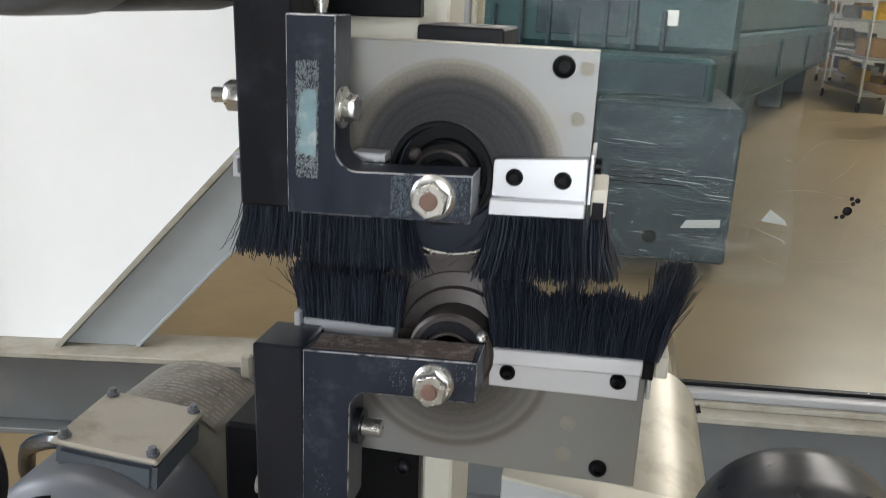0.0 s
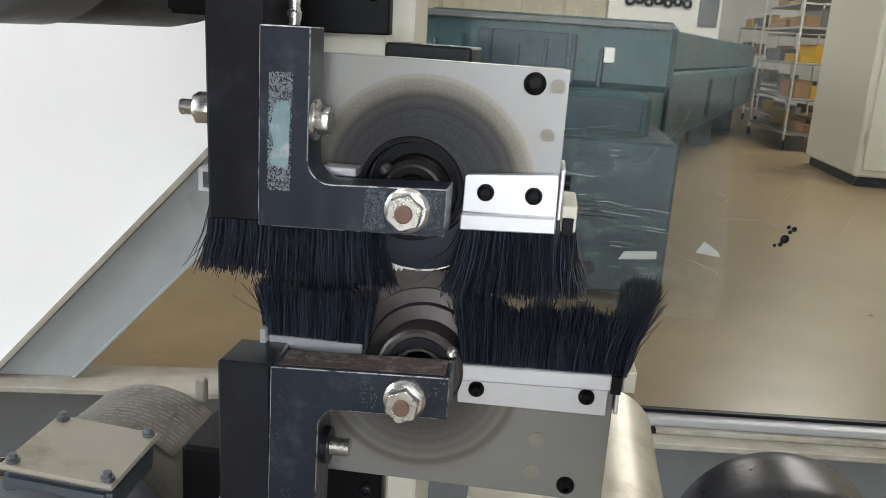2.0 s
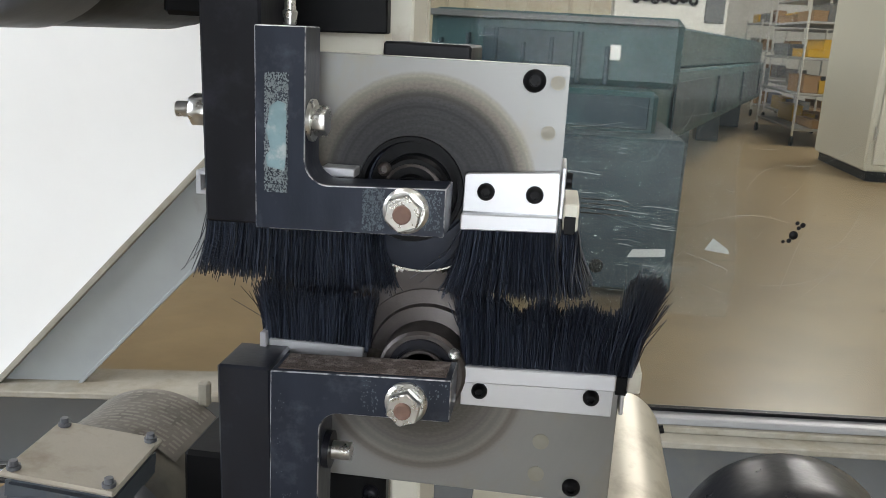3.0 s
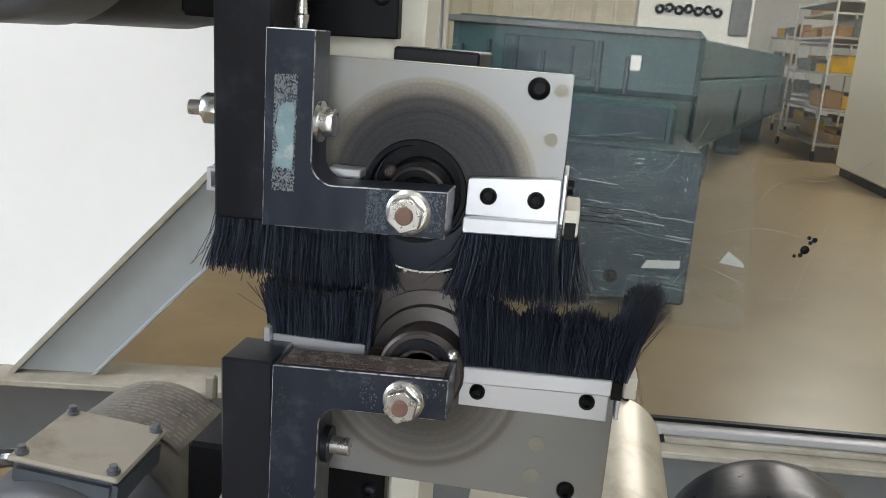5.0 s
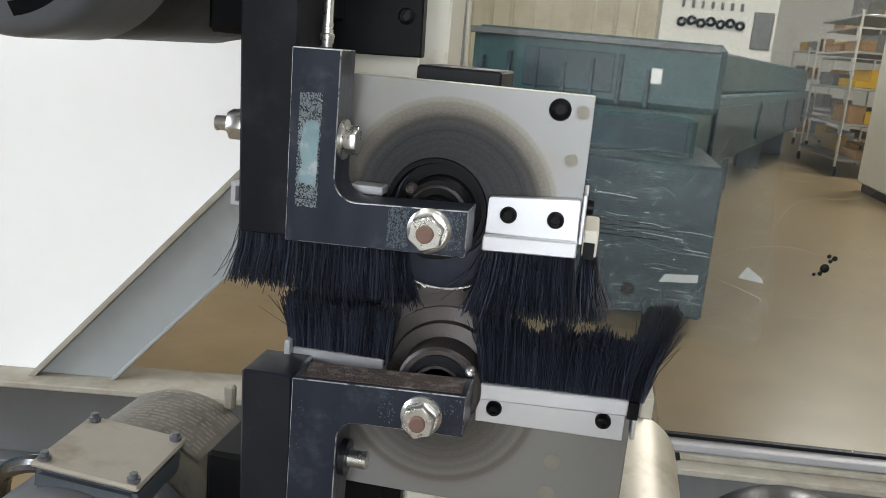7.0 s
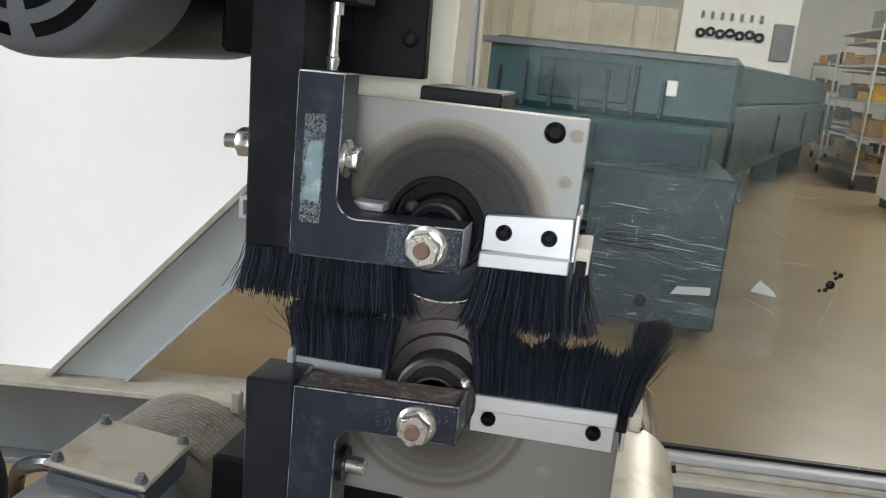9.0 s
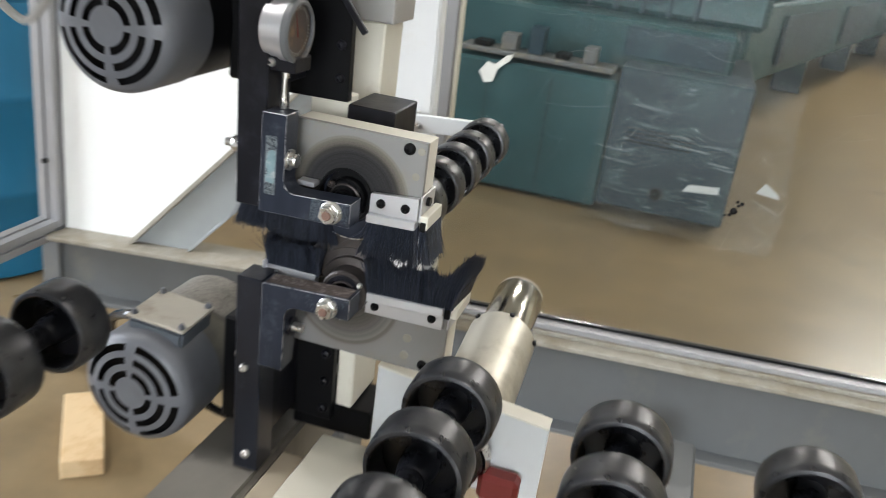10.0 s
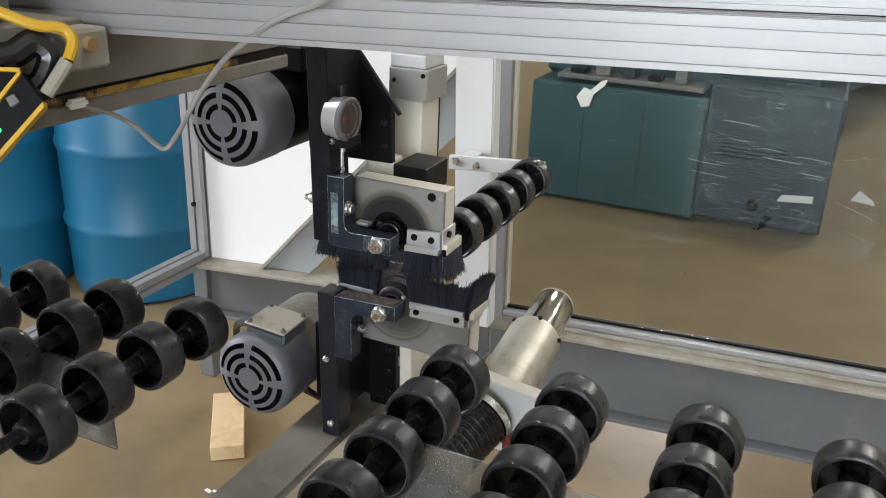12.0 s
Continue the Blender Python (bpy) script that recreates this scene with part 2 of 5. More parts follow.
def clear_sheet(name, tint, haze, haze_color, scratch, gloss=0.08, scale=2.0, film=False):
    """A thin clear plastic or glass sheet: see-through, a gloss that grows to grazing angles, smudges and fine
    scratches; on film the streaks are painted glints.
    """
    m = bpy.data.materials.new(name)
    m.use_nodes = True
    nt = m.node_tree
    N, L = nt.nodes, nt.links
    N.remove(N["Principled BSDF"])
    out = N["Material Output"]
    tr = N.new("ShaderNodeBsdfTransparent")
    tr.inputs["Color"].default_value = (*tint, 1)
    gl = N.new("ShaderNodeBsdfGlossy")
    gl.inputs["Roughness"].default_value = 0.06 if not film else 0.16
    fr = N.new("ShaderNodeFresnel")
    fr.inputs["IOR"].default_value = 1.45
    df = N.new("ShaderNodeBsdfDiffuse")
    df.inputs["Color"].default_value = (*haze_color, 1)
    tc = N.new("ShaderNodeTexCoord")
    n1 = N.new("ShaderNodeTexNoise")
    n1.inputs["Scale"].default_value, n1.inputs["Detail"].default_value = scale, 6
    L.new(tc.outputs["Object"], n1.inputs["Vector"])
    m1 = N.new("ShaderNodeMapRange")
    m1.inputs["From Min"].default_value, m1.inputs["From Max"].default_value = 0.35, 0.75
    m1.inputs["To Min"].default_value, m1.inputs["To Max"].default_value = haze * 0.4, haze * 1.6
    L.new(n1.outputs["Fac"], m1.inputs["Value"])
    mp = N.new("ShaderNodeMapping")
    mp.inputs["Rotation"].default_value = (0, radians(12), 0)
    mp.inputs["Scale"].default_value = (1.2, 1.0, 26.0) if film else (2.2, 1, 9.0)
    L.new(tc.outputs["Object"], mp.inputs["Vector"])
    # pale streaks: scratches on hard sheets, highlights painted into the colour on film
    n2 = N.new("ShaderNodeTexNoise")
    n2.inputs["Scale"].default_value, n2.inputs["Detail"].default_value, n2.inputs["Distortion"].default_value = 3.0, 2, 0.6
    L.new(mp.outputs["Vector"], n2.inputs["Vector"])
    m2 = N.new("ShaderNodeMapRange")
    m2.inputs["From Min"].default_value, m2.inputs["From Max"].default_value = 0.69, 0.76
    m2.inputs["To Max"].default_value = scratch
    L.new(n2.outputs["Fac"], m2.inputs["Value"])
    add = N.new("ShaderNodeMath")
    add.operation, add.use_clamp = "ADD", True
    L.new(m1.outputs["Result"], add.inputs[0])
    L.new(m2.outputs["Result"], add.inputs[1])
    a = N.new("ShaderNodeMixShader")
    L.new(add.outputs["Value"], a.inputs["Fac"])
    L.new(tr.outputs["BSDF"], a.inputs[1])
    L.new(df.outputs["BSDF"], a.inputs[2])
    sc = N.new("ShaderNodeMath")
    sc.operation = "MULTIPLY"
    sc.inputs[1].default_value = gloss / 0.05
    L.new(fr.outputs["Fac"], sc.inputs[0])
    b = N.new("ShaderNodeMixShader")
    L.new(sc.outputs["Value"], b.inputs["Fac"])
    L.new(a.outputs["Shader"], b.inputs[1])
    L.new(gl.outputs["BSDF"], b.inputs[2])
    if film:
        bp = N.new("ShaderNodeBump")
        bp.inputs["Strength"].default_value, bp.inputs["Distance"].default_value = 0.9, 0.02
        L.new(n2.outputs["Fac"], bp.inputs["Height"])
        L.new(bp.outputs["Normal"], gl.inputs["Normal"])
    L.new(b.outputs["Shader"], out.inputs["Surface"])
    return m


M_GLASS = clear_sheet("scratched_window", (0.92, 0.93, 0.91), 0.012, (0.62, 0.66, 0.64), 0.05, 0.004)
M_FILM = clear_sheet("stretch_film", (0.94, 0.95, 0.95), 0.026, (0.55, 0.58, 0.58), 0.30, 0.045, 4.0, True)
M_CRYSTAL = clear_sheet("gauge_crystal", (0.95, 0.95, 0.95), 0.004, (0.6, 0.6, 0.6), 0.0, 0.008, 14.0)
M_ACRYLIC = clear_sheet("clear_guard_sheet", (0.90, 0.92, 0.92), 0.11, (0.62, 0.66, 0.70), 0.22, 0.14, 9.0)


# ---- building helpers ----
def place_of(ob):
    p = Vector((0, 0, 0))
    while ob:
        p += ob.location
        ob = ob.parent
    return p


def finish(name, bm, mat, origin, smooth=True):
    bm.transform(Matrix.Translation(-origin))
    bmesh.ops.recalc_face_normals(bm, faces=bm.faces)
    for f in bm.faces:
        f.smooth = smooth
    for e in bm.edges:
        e.smooth = len(e.link_faces) == 2 and e.calc_face_angle(0) < 0.6
    me = bpy.data.meshes.new(name)
    bm.to_mesh(me)
    bm.free()
    for one in mat if isinstance(mat, (list, tuple)) else (mat,):
        me.materials.append(one)
    return me


def part(name, bm, mat, parent, label=""):
    """Links a bmesh, drawn in world metres, as one mesh under a thing or a part."""
    ob = new(name, finish(name, bm, mat, place_of(parent)))
    ob.parent = parent
    return tagged(ob, label)


def thing(name, base, label, category, group="", kind=""):
    ob = new(name)
    ob.empty_display_size = 0.05
    ob.location = base
    return tagged(ob, label, category, group, kind)


def solo(name, bm, mat, base, label="", category="", group="", kind=""):
    """A thing that is one mesh."""
    ob = new(name, finish(name, bm, mat, Vector(base)))
    ob.location = base
    return tagged(ob, label, category, group, kind)


def B():
    return bmesh.new()


def box(bm, x0, x1, y0, y1, z0, z1, bevel=0.0, m=None, seg=1):
    made = bmesh.ops.create_cube(bm, size=1.0)["verts"]
    for v in made:
        v.co = Vector(((x0 + x1) / 2 + v.co.x * (x1 - x0), (y0 + y1) / 2 + v.co.y * (y1 - y0), (z0 + z1) / 2 + v.co.z * (z1 - z0)))
    if bevel:
        edges = list({e for v in made for e in v.link_edges})
        made = bmesh.ops.bevel(bm, geom=edges, offset=bevel, segments=seg, affect="EDGES")["verts"]
    if m is not None:
        bmesh.ops.transform(bm, matrix=m, verts=list(made))
    return bm


def rod(bm, a, b, r0, r1=None, seg=20, caps=True):
    """A round bar or cone from a to b."""
    a, b = Vector(a), Vector(b)
    r1 = r0 if r1 is None else r1
    d = (b - a).normalized()
    q = d.to_track_quat("Z", "Y").to_matrix()
    rings = []
    for p, r in ((a, r0), (b, r1)):
        rings.append([bm.verts.new(p + q @ Vector((r * math.cos(t), r * math.sin(t), 0))) for t in (2 * math.pi * i / seg for i in range(seg))])
    for i in range(seg):
        bm.faces.new((rings[0][i], rings[0][(i + 1) % seg], rings[1][(i + 1) % seg], rings[1][i]))
    if caps:
        bm.faces.new(rings[0][::-1])
        bm.faces.new(rings[1])
    return bm


def lathe(bm, a, b, profile, seg=32, closed=False):
    """Turns a profile of (distance along a to b in metres, radius) round the line from a towards b."""
    a, b = Vector(a), Vector(b)
    d = (b - a).normalized()
    q = d.to_track_quat("Z", "Y").to_matrix()
    rings = []
    for h, r in profile:
        p = a + d * h
        if r < 1e-6:
            rings.append([bm.verts.new(p)])
        else:
            rings.append([bm.verts.new(p + q @ Vector((r * math.cos(t), r * math.sin(t), 0))) for t in (2 * math.pi * i / seg for i in range(seg))])
    pairs = list(zip(rings, rings[1:])) + ([(rings[-1], rings[0])] if closed else [])
    for one, two in pairs:
        for i in range(seg):
            j = (i + 1) % seg
            if len(one) == 1 and len(two) == 1:
                continue
            if len(one) == 1:
                bm.faces.new((one[0], two[j], two[i]))
            elif len(two) == 1:
                bm.faces.new((one[i], one[j], two[0]))
            else:
                bm.faces.new((one[i], one[j], two[j], two[i]))
    return bm


def prism(bm, outline, y0, y1, bevel=0.0, axis="y", wear=False):
    """A flat plate with the given outline in x and z (axis y), y and z (axis x) or x and y (axis z)."""
    def at(p, h):
        return {"y": (p[0], h, p[1]), "x": (h, p[0], p[1]), "z": (p[0], p[1], h)}[axis]
    one = [bm.verts.new(at(p, y0)) for p in outline]
    two = [bm.verts.new(at(p, y1)) for p in outline]
    faces = [bm.faces.new(one), bm.faces.new(two[::-1])]
    n = len(outline)
    for i in range(n):
        faces.append(bm.faces.new((one[i], two[i], two[(i + 1) % n], one[(i + 1) % n])))
    if bevel:
        bmesh.ops.recalc_face_normals(bm, faces=faces)
        made = bmesh.ops.bevel(bm, geom=[e for e in {e for f in faces for e in f.edges} if e.calc_face_angle(0) > 0.5], offset=bevel, segments=1, affect="EDGES")
        if wear:
            for f in made["faces"]:
                f.material_index = 1
    return bm


def hexagon(bm, c, r, y0, y1, turn=0.0, axis="y"):
    u = [(c[0] + r * math.cos(turn + math.pi / 3 * i), c[1] + r * math.sin(turn + math.pi / 3 * i)) for i in range(6)]
    return prism(bm, u, y0, y1, r * 0.07, axis)


def pipe(bm, points, r, seg=10, steps=8):
    """A round cable along a smooth curve through the points."""
    pts = [Vector(p) for p in points]
    line = []
    for i in range(len(pts) - 1):
        p0, p1, p2, p3 = pts[max(i - 1, 0)], pts[i], pts[i + 1], pts[min(i + 2, len(pts) - 1)]
        for s in range(steps):
            t = s / steps
            line.append(0.5 * (2 * p1 + (p2 - p0) * t + (2 * p0 - 5 * p1 + 4 * p2 - p3) * t * t + (3 * p1 - p0 - 3 * p2 + p3) * t ** 3))
    line.append(pts[-1])
    rings, up = [], Vector((0.3, 0.2, 0.9))
    for i, p in enumerate(line):
        d = (line[min(i + 1, len(line) - 1)] - line[max(i - 1, 0)]).normalized()
        s = d.cross(up).normalized()
        up = s.cross(d).normalized()
        rings.append([bm.verts.new(p + r * (s * math.cos(a) + up * math.sin(a))) for a in (2 * math.pi * k / seg for k in range(seg))])
    for one, two in zip(rings, rings[1:]):
        for k in range(seg):
            bm.faces.new((one[k], one[(k + 1) % seg], two[(k + 1) % seg], two[k]))
    bm.faces.new(rings[0][::-1])
    bm.faces.new(rings[-1])
    return bm


# ---- hall ----
X0, X1, Y0, Y1, TOP = -7.0, 8.0, -6.0, 19.0, 5.4
solo("floor", box(B(), X0, X1, Y0, Y1, FLOOR - 0.2, FLOOR), M_FLOOR, (0, 0, FLOOR), "brown sealed concrete factory floor with scuffs", "floor", kind="structure")
solo("ceiling", box(B(), X0, X1, Y0, Y1, TOP, TOP + 0.15), M_CEIL, (0, 0, TOP), "pale painted factory roof sheet", "ceiling", kind="structure")
solo("wall_north", box(B(), X0, X1, Y1, Y1 + 0.2, FLOOR, TOP), M_WALL, (0, Y1, FLOOR), "pale painted far hall wall", "wall", kind="structure")
solo("wall_east", box(B(), X1, X1 + 0.2, Y0, Y1, FLOOR, TOP), M_WALL, (X1, 0, FLOOR), "pale painted hall wall", "wall", kind="structure")


def wall_with_opening(name, axis, at, lo, hi, a0, a1, z0, z1):
    """A 0.2 m wall with one opening from a0 to a1 and z0 to z1."""
    bm = B()
    for p0, p1, q0, q1 in ((lo, a0, FLOOR, TOP), (a1, hi, FLOOR, TOP), (a0, a1, FLOOR, z0), (a0, a1, z1, TOP)):
        if p1 - p0 > 0.01 and q1 - q0 > 0.01:
            if axis == "y":
                box(bm, p0, p1, at - 0.2, at, q0, q1)
            else:
                box(bm, at - 0.2, at, p0, p1, q0, q1)
    solo(name, bm, M_WALL, (0, at, FLOOR) if axis == "y" else (at, 0, FLOOR), "pale painted hall wall with a large opening", "wall", kind="structure")


wall_with_opening("wall_south", "y", Y0, X0, X1, -0.4, 3.6, FLOOR, 3.8)
wall_with_opening("wall_west", "x", X0, Y0, Y1, -3.6, 0.6, 1.9, 4.4)
# glowing sheet added outside the assumed door, never in view
solo("backdrop", box(B(), -3, 6, Y0 - 1.6, Y0 - 1.5, FLOOR, 5.0), M_SKY, (1, Y0 - 1.6, FLOOR), "bright overcast sky outside the loading door", "backdrop", kind="structure")
for lx, ly, power in BAYS:
    lamp = thing("ceiling_light", (lx, ly, 5.2), "long white high-bay light fixture under the roof", "light", "high-bay lights")
    part("housing", box(B(), lx - 0.68, lx + 0.68, ly - 0.2, ly + 0.2, 5.2, TOP, 0.01), M_LIGHT_PAINT, lamp)
    part("diffuser", box(B(), lx - 0.64, lx + 0.64, ly - 0.165, ly + 0.165, 5.175, 5.199), M_LAMP, lamp)

# ---- enclosure wall behind the machine ----
WY = 1.48


def askew(objects, turn, tilt, pivot, shift=(0, 0, 0)):
    """Turns upright things together about a pivot: turn in plan, tilt in elevation, both in degrees."""
    pv = Vector(pivot)
    m = Matrix.Translation(pv + Vector(shift)) @ Matrix.Rotation(radians(turn), 4, "Z") @ Matrix.Rotation(radians(-tilt), 4, "Y") @ Matrix.Translation(-pv)
    for ob in objects:
        ob.matrix_world = m @ Matrix.Translation(ob.location)


def channel_beam(x0, x1, lift, front):
    """A steel channel with its flanges to the front and brown dust on the top one."""
    t = thing("steel_beam", ((x0 + x1) / 2, WY, 0.48), "grey painted steel channel beam with a dusty top flange", "beam", kind="structure")
    part("web", box(B(), x0, x1, WY - 0.005, WY + 0.005, 0.50, 0.655 + lift, 0.001), M_STEEL_PAINT, t)
    part("top_flange", box(B(), x0, x1, WY - front, WY + 0.05, 0.655 + lift, 0.667 + lift, 0.002), M_DUST, t, "flange covered with brown dust")
    part("bottom_flange", box(B(), x0, x1, WY - 0.045, WY + 0.02, 0.488, 0.50, 0.002), M_STEEL_PAINT, t)
    return t


beam_left = channel_beam(-1.11, -0.20, 0.0, 0.065)
beam_right = channel_beam(-0.195, 2.4, 0.051, 0.065)


def extrusion(bm, a, b, w, h, pitch=0.04):
    """A T-slot profile along x, y or z between two corners, w and h across, with a slot in each 40 mm of its sides."""
    ax = max(range(3), key=lambda i: abs(b[i] - a[i]))
    o = [i for i in range(3) if i != ax]
    gap, deep = (0.009, 0.008) if pitch > 0.03 else (0.0035, 0.004)
    pts = []
    for (sx, sy), (dx, dy), ln in (((0, 0), (1, 0), w), ((w, 0), (0, 1), h), ((w, h), (-1, 0), w), ((0, h), (0, -1), h)):
        pts.append((sx, sy))
        n = max(1, round(ln / pitch))
        for k in range(n):
            c = ln * (2 * k + 1) / (2 * n)
            for s, inw in ((c - gap / 2, 0), (c - gap / 2, deep), (c + gap / 2, deep), (c + gap / 2, 0)):
                pts.append((sx + dx * s - dy * inw, sy + dy * s + dx * inw))
    out = [(a[o[0]] + p[0], a[o[1]] + p[1]) for p in pts]
    return prism(bm, out, a[ax], b[ax], 0.0, "xyz"[ax])


window = thing("window_1", (0.9, WY, 0.668), "scratched clear polycarbonate machine window in an aluminium frame", "window", kind="structure")
part("window_sill", box(B(), -0.158, 2.4, WY - 0.024, WY + 0.03, 0.729, 0.742, 0.0015), M_ALU, window)
part("sill_base", box(B(), -0.158, 2.4, WY - 0.032, WY + 0.03, 0.7185, 0.7285, 0.001), M_DUST, window, "dusty base of the sill")
part("window_frame", box(B(), -0.190, -0.160, WY - 0.02, WY + 0.03, 0.7185, 1.95, 0.002), M_ALU, window)
part("window_frame", box(B(), -0.1598, -0.154, WY - 0.004, WY + 0.026, 0.742, 1.95, 0.001), M_CREAM, window)
part("window_frame", box(B(), -0.19, 2.4, WY - 0.02, WY + 0.03, 1.95, 2.0, 0.002), M_ALU, window)
part("gasket", box(B(), -0.154, 2.4, WY + 0.002, WY + 0.014, 0.742, 0.748), M_BLACK, window)
pane = part("pane", box(B(), -0.154, 2.4, WY + 0.005, WY + 0.010, 0.748, 1.95), M_GLASS, window)
pane.visible_shadow = False
post = solo("steel_post", box(B(), -0.242, -0.147, 1.395, 1.448, 0.690, 2.05, 0.005, seg=2), M_POST, (-0.195, 1.42, 0.690), "light grey painted square steel post", "post", kind="structure")
# a chip out of the pane
chip = B()
for cx, cz, r in ((0.440, 1.056, 0.0075), (0.447, 1.068, 0.0035), (0.453, 1.073, 0.0045), (0.444, 1.076, 0.0035), (0.434, 1.047, 0.004), (0.425, 1.045, 0.003)):
    lathe(chip, (cx, WY + 0.0045, cz), (cx, WY - 1, cz), [(0, r), (0.0012, r * 0.75), (0.0015, 0)], 9)
glass_chip = solo("glass_chip", chip, M_BLACK, (0.44, WY, 1.05), "small dark chip gouged in the window", "chip")

srng = random.Random(21)
scr = B()
for k in range(80):
    cx, cz = srng.uniform(-0.10, 0.85), srng.uniform(0.95, 1.42)
    ln, tilt, bend = srng.uniform(0.02, 0.16), srng.choice((srng.uniform(-0.2, 0.35), srng.uniform(0.6, 1.3))), srng.uniform(-0.03, 0.03)
    pts = []
    for s in range(5):
        u = s / 4 - 0.5
        pts.append((cx + ln * u * math.cos(tilt), WY + 0.0045, cz + ln * u * math.sin(tilt) + bend * (1 - 4 * u * u) * 0.6))
    pipe(scr, pts, srng.uniform(0.00006, 0.00016), 4, 3)
scratches = solo("window_scratches", scr, material("pale_scratch", (0.27, 0.30, 0.295), 0.6, 0, 0.2, 300), (0.35, WY, 1.2), "fine pale scratches on the window", "scratches", kind="stuff")
panel = solo("white_panel", prism(B(), [(-1.068, 0.668), (-0.886, 0.668), (-0.22, 1.342), (-0.22, 2.0), (-1.068, 2.0)], WY + 0.004, WY + 0.012), M_WHITE,
             (-0.7, WY, 0.668), "white sheet panel closing the machine frame", "panel", kind="structure")
brace = thing("diagonal_brace", (-0.8, WY, 0.668), "grey painted diagonal steel brace on the beam", "brace", kind="structure")
part("web", prism(B(), [(-0.886, 0.668), (-0.735, 0.668), (-0.22, 1.178), (-0.22, 1.342)], WY - 0.012, WY + 0.002, 0.001), M_BRACE, brace)
part("lip", prism(B(), [(-0.892, 0.668), (-0.878, 0.668), (-0.22, 1.334), (-0.22, 1.349)], WY - 0.034, WY - 0.013, 0.001), M_DUST, brace)
part("lip", prism(B(), [(-0.742, 0.668), (-0.733, 0.668), (-0.22, 1.176), (-0.22, 1.185)], WY - 0.022, WY - 0.013, 0.001), M_BRACE, brace)

askew([window, beam_right, glass_chip, scratches], 3.87, 1.4, (0, WY, 0.7), (0.033, 0.052, -0.036))
askew([post], 5.0, 2.0, (-0.195, 1.42, 1.3))
askew([beam_left], 5.8, 2.4, (0, WY, 0.7), (0.006, 0.114, 0.037))
askew([panel, brace], 5.8, 2.4, (0, WY, 0.7), (-0.012, 0.114, 0.026))

frame_bar = thing("aluminium_frame", (-1.1, 1.2, 0.6), "aluminium extrusion guard frame beside the blue drums", "frame", kind="structure")
part("upright", extrusion(B(), (-1.125, WY - 0.02, 0.668), (-1.07, WY - 0.02, 2.05), 0.054, 0.045), M_ALU, frame_bar)
part("rail", extrusion(B(), (-1.125, -0.9, 0.640), (-1.125, WY - 0.021, 0.640), 0.052, 0.045), M_ALU, frame_bar)
part("bolt", rod(B(), (-1.098, WY - 0.021, 0.835), (-1.098, WY - 0.028, 0.835), 0.007, seg=12), M_BLACK, frame_bar)
part("foot", box(B(), -1.125, -1.073, WY - 0.02, WY + 0.02, FLOOR, 0.668, 0.002), M_STEEL_PAINT, frame_bar)

# beam over the infeed and the top extrusion of the guard
top = thing("guard_rail", (0.5, 0.25, 1.58), "bright aluminium T-slot rail across the top of the guard", "rail", kind="structure")
part("profile", extrusion(B(), (-0.72, 0.215, 1.580), (1.6, 0.215, 1.580), 0.12, 0.04, 0.0135), M_ALU, top)
part("profile", extrusion(B(), (-0.45, 0.25, 1.621), (1.6, 0.25, 1.621), 0.08, 0.035, 0.0135), M_ALU, top)
askew([top], 4.2, 1.8, (0.4, 0.25, 1.6))

over = thing("overhead_beam", (-0.3, 0.0, 1.45), "dark grey steel beam with worn black and yellow tape", "beam", kind="structure")
part("body", box(B(), -0.60, -0.083, -0.9, 0.50, 1.512, 1.578, 0.002), M_DUSTY_TUBE, over)
part("flange", box(B(), -0.60, -0.078, -0.9, 0.50, 1.486, 1.5025, 0.002), M_DUSTY_TUBE, over)
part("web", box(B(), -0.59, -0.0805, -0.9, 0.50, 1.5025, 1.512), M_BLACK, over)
M_GOLD = material("worn_yellow_tape", (0.34, 0.21, 0.03), 0.38, 0.2, 0.3, 60, 0.1, 90, 0.5, (0.03, 0.026, 0.02), 30, (0.46, 0.56), (1, 0.3, 1))
part("tape", box(B(), -0.0806, -0.0795, -0.9, 0.40, 1.5032, 1.5105), M_GOLD, over, "dull worn yellow and black tape")
part("strip", box(B(), -0.03, 0.035, 0.198, 0.213, 1.574, 1.582, 0.002), M_LIGHT_PAINT, over, "short white plastic strip")

# ---- machine base ----
base = thing("machine_base", (-0.12, 0.5, FLOOR), "grey square steel tube base of the cutting machine", "machine base")
part("tube", box(B(), -0.172, -0.072, 0.0, 1.02, 0.76, 0.86, 0.008, seg=2), M_DUSTY_TUBE, base)
part("leg", box(B(), -0.17, -0.075, 0.90, 1.00, FLOOR, 0.759, 0.006), M_STEEL_PAINT, base)
part("leg", box(B(), -0.17, -0.075, 0.02, 0.12, FLOOR, 0.759, 0.006), M_STEEL_PAINT, base)
part("base_plate", box(B(), -0.066, 0.135, 0.12, 0.66, 0.842, 0.862, 0.002), M_TAN, base, "tan stained steel plate")
part("plate", box(B(), -0.03, 0.11, 0.56, 0.70, 0.862, 0.876, 0.002), M_CREAM, base)
for bx, by in ((0.02, 0.50), (0.085, 0.50), (-0.03, 0.40), (0.05, 0.36)):
    part("bolt", lathe(B(), (bx, by, 0.862), (bx, by, 1), [(0, 0.010), (0.004, 0.010), (0.008, 0.006), (0.008, 0)], 14), M_ZINC, base)
cross = solo("cross_tube", box(B(), 0.415, 0.50, 0.30, WY - 0.07, 0.50, 0.58, 0.006), M_STEEL_PAINT, (0.4, 0.9, 0.5), "grey square steel cross tube", "tube", kind="structure")
box_foot = solo("steel_leg", box(B(), 0.42, 0.495, 0.32, 0.40, FLOOR, 0.499, 0.004), M_STEEL_PAINT, (0.4, 0.36, FLOOR), "grey square steel leg", "leg", kind="structure")


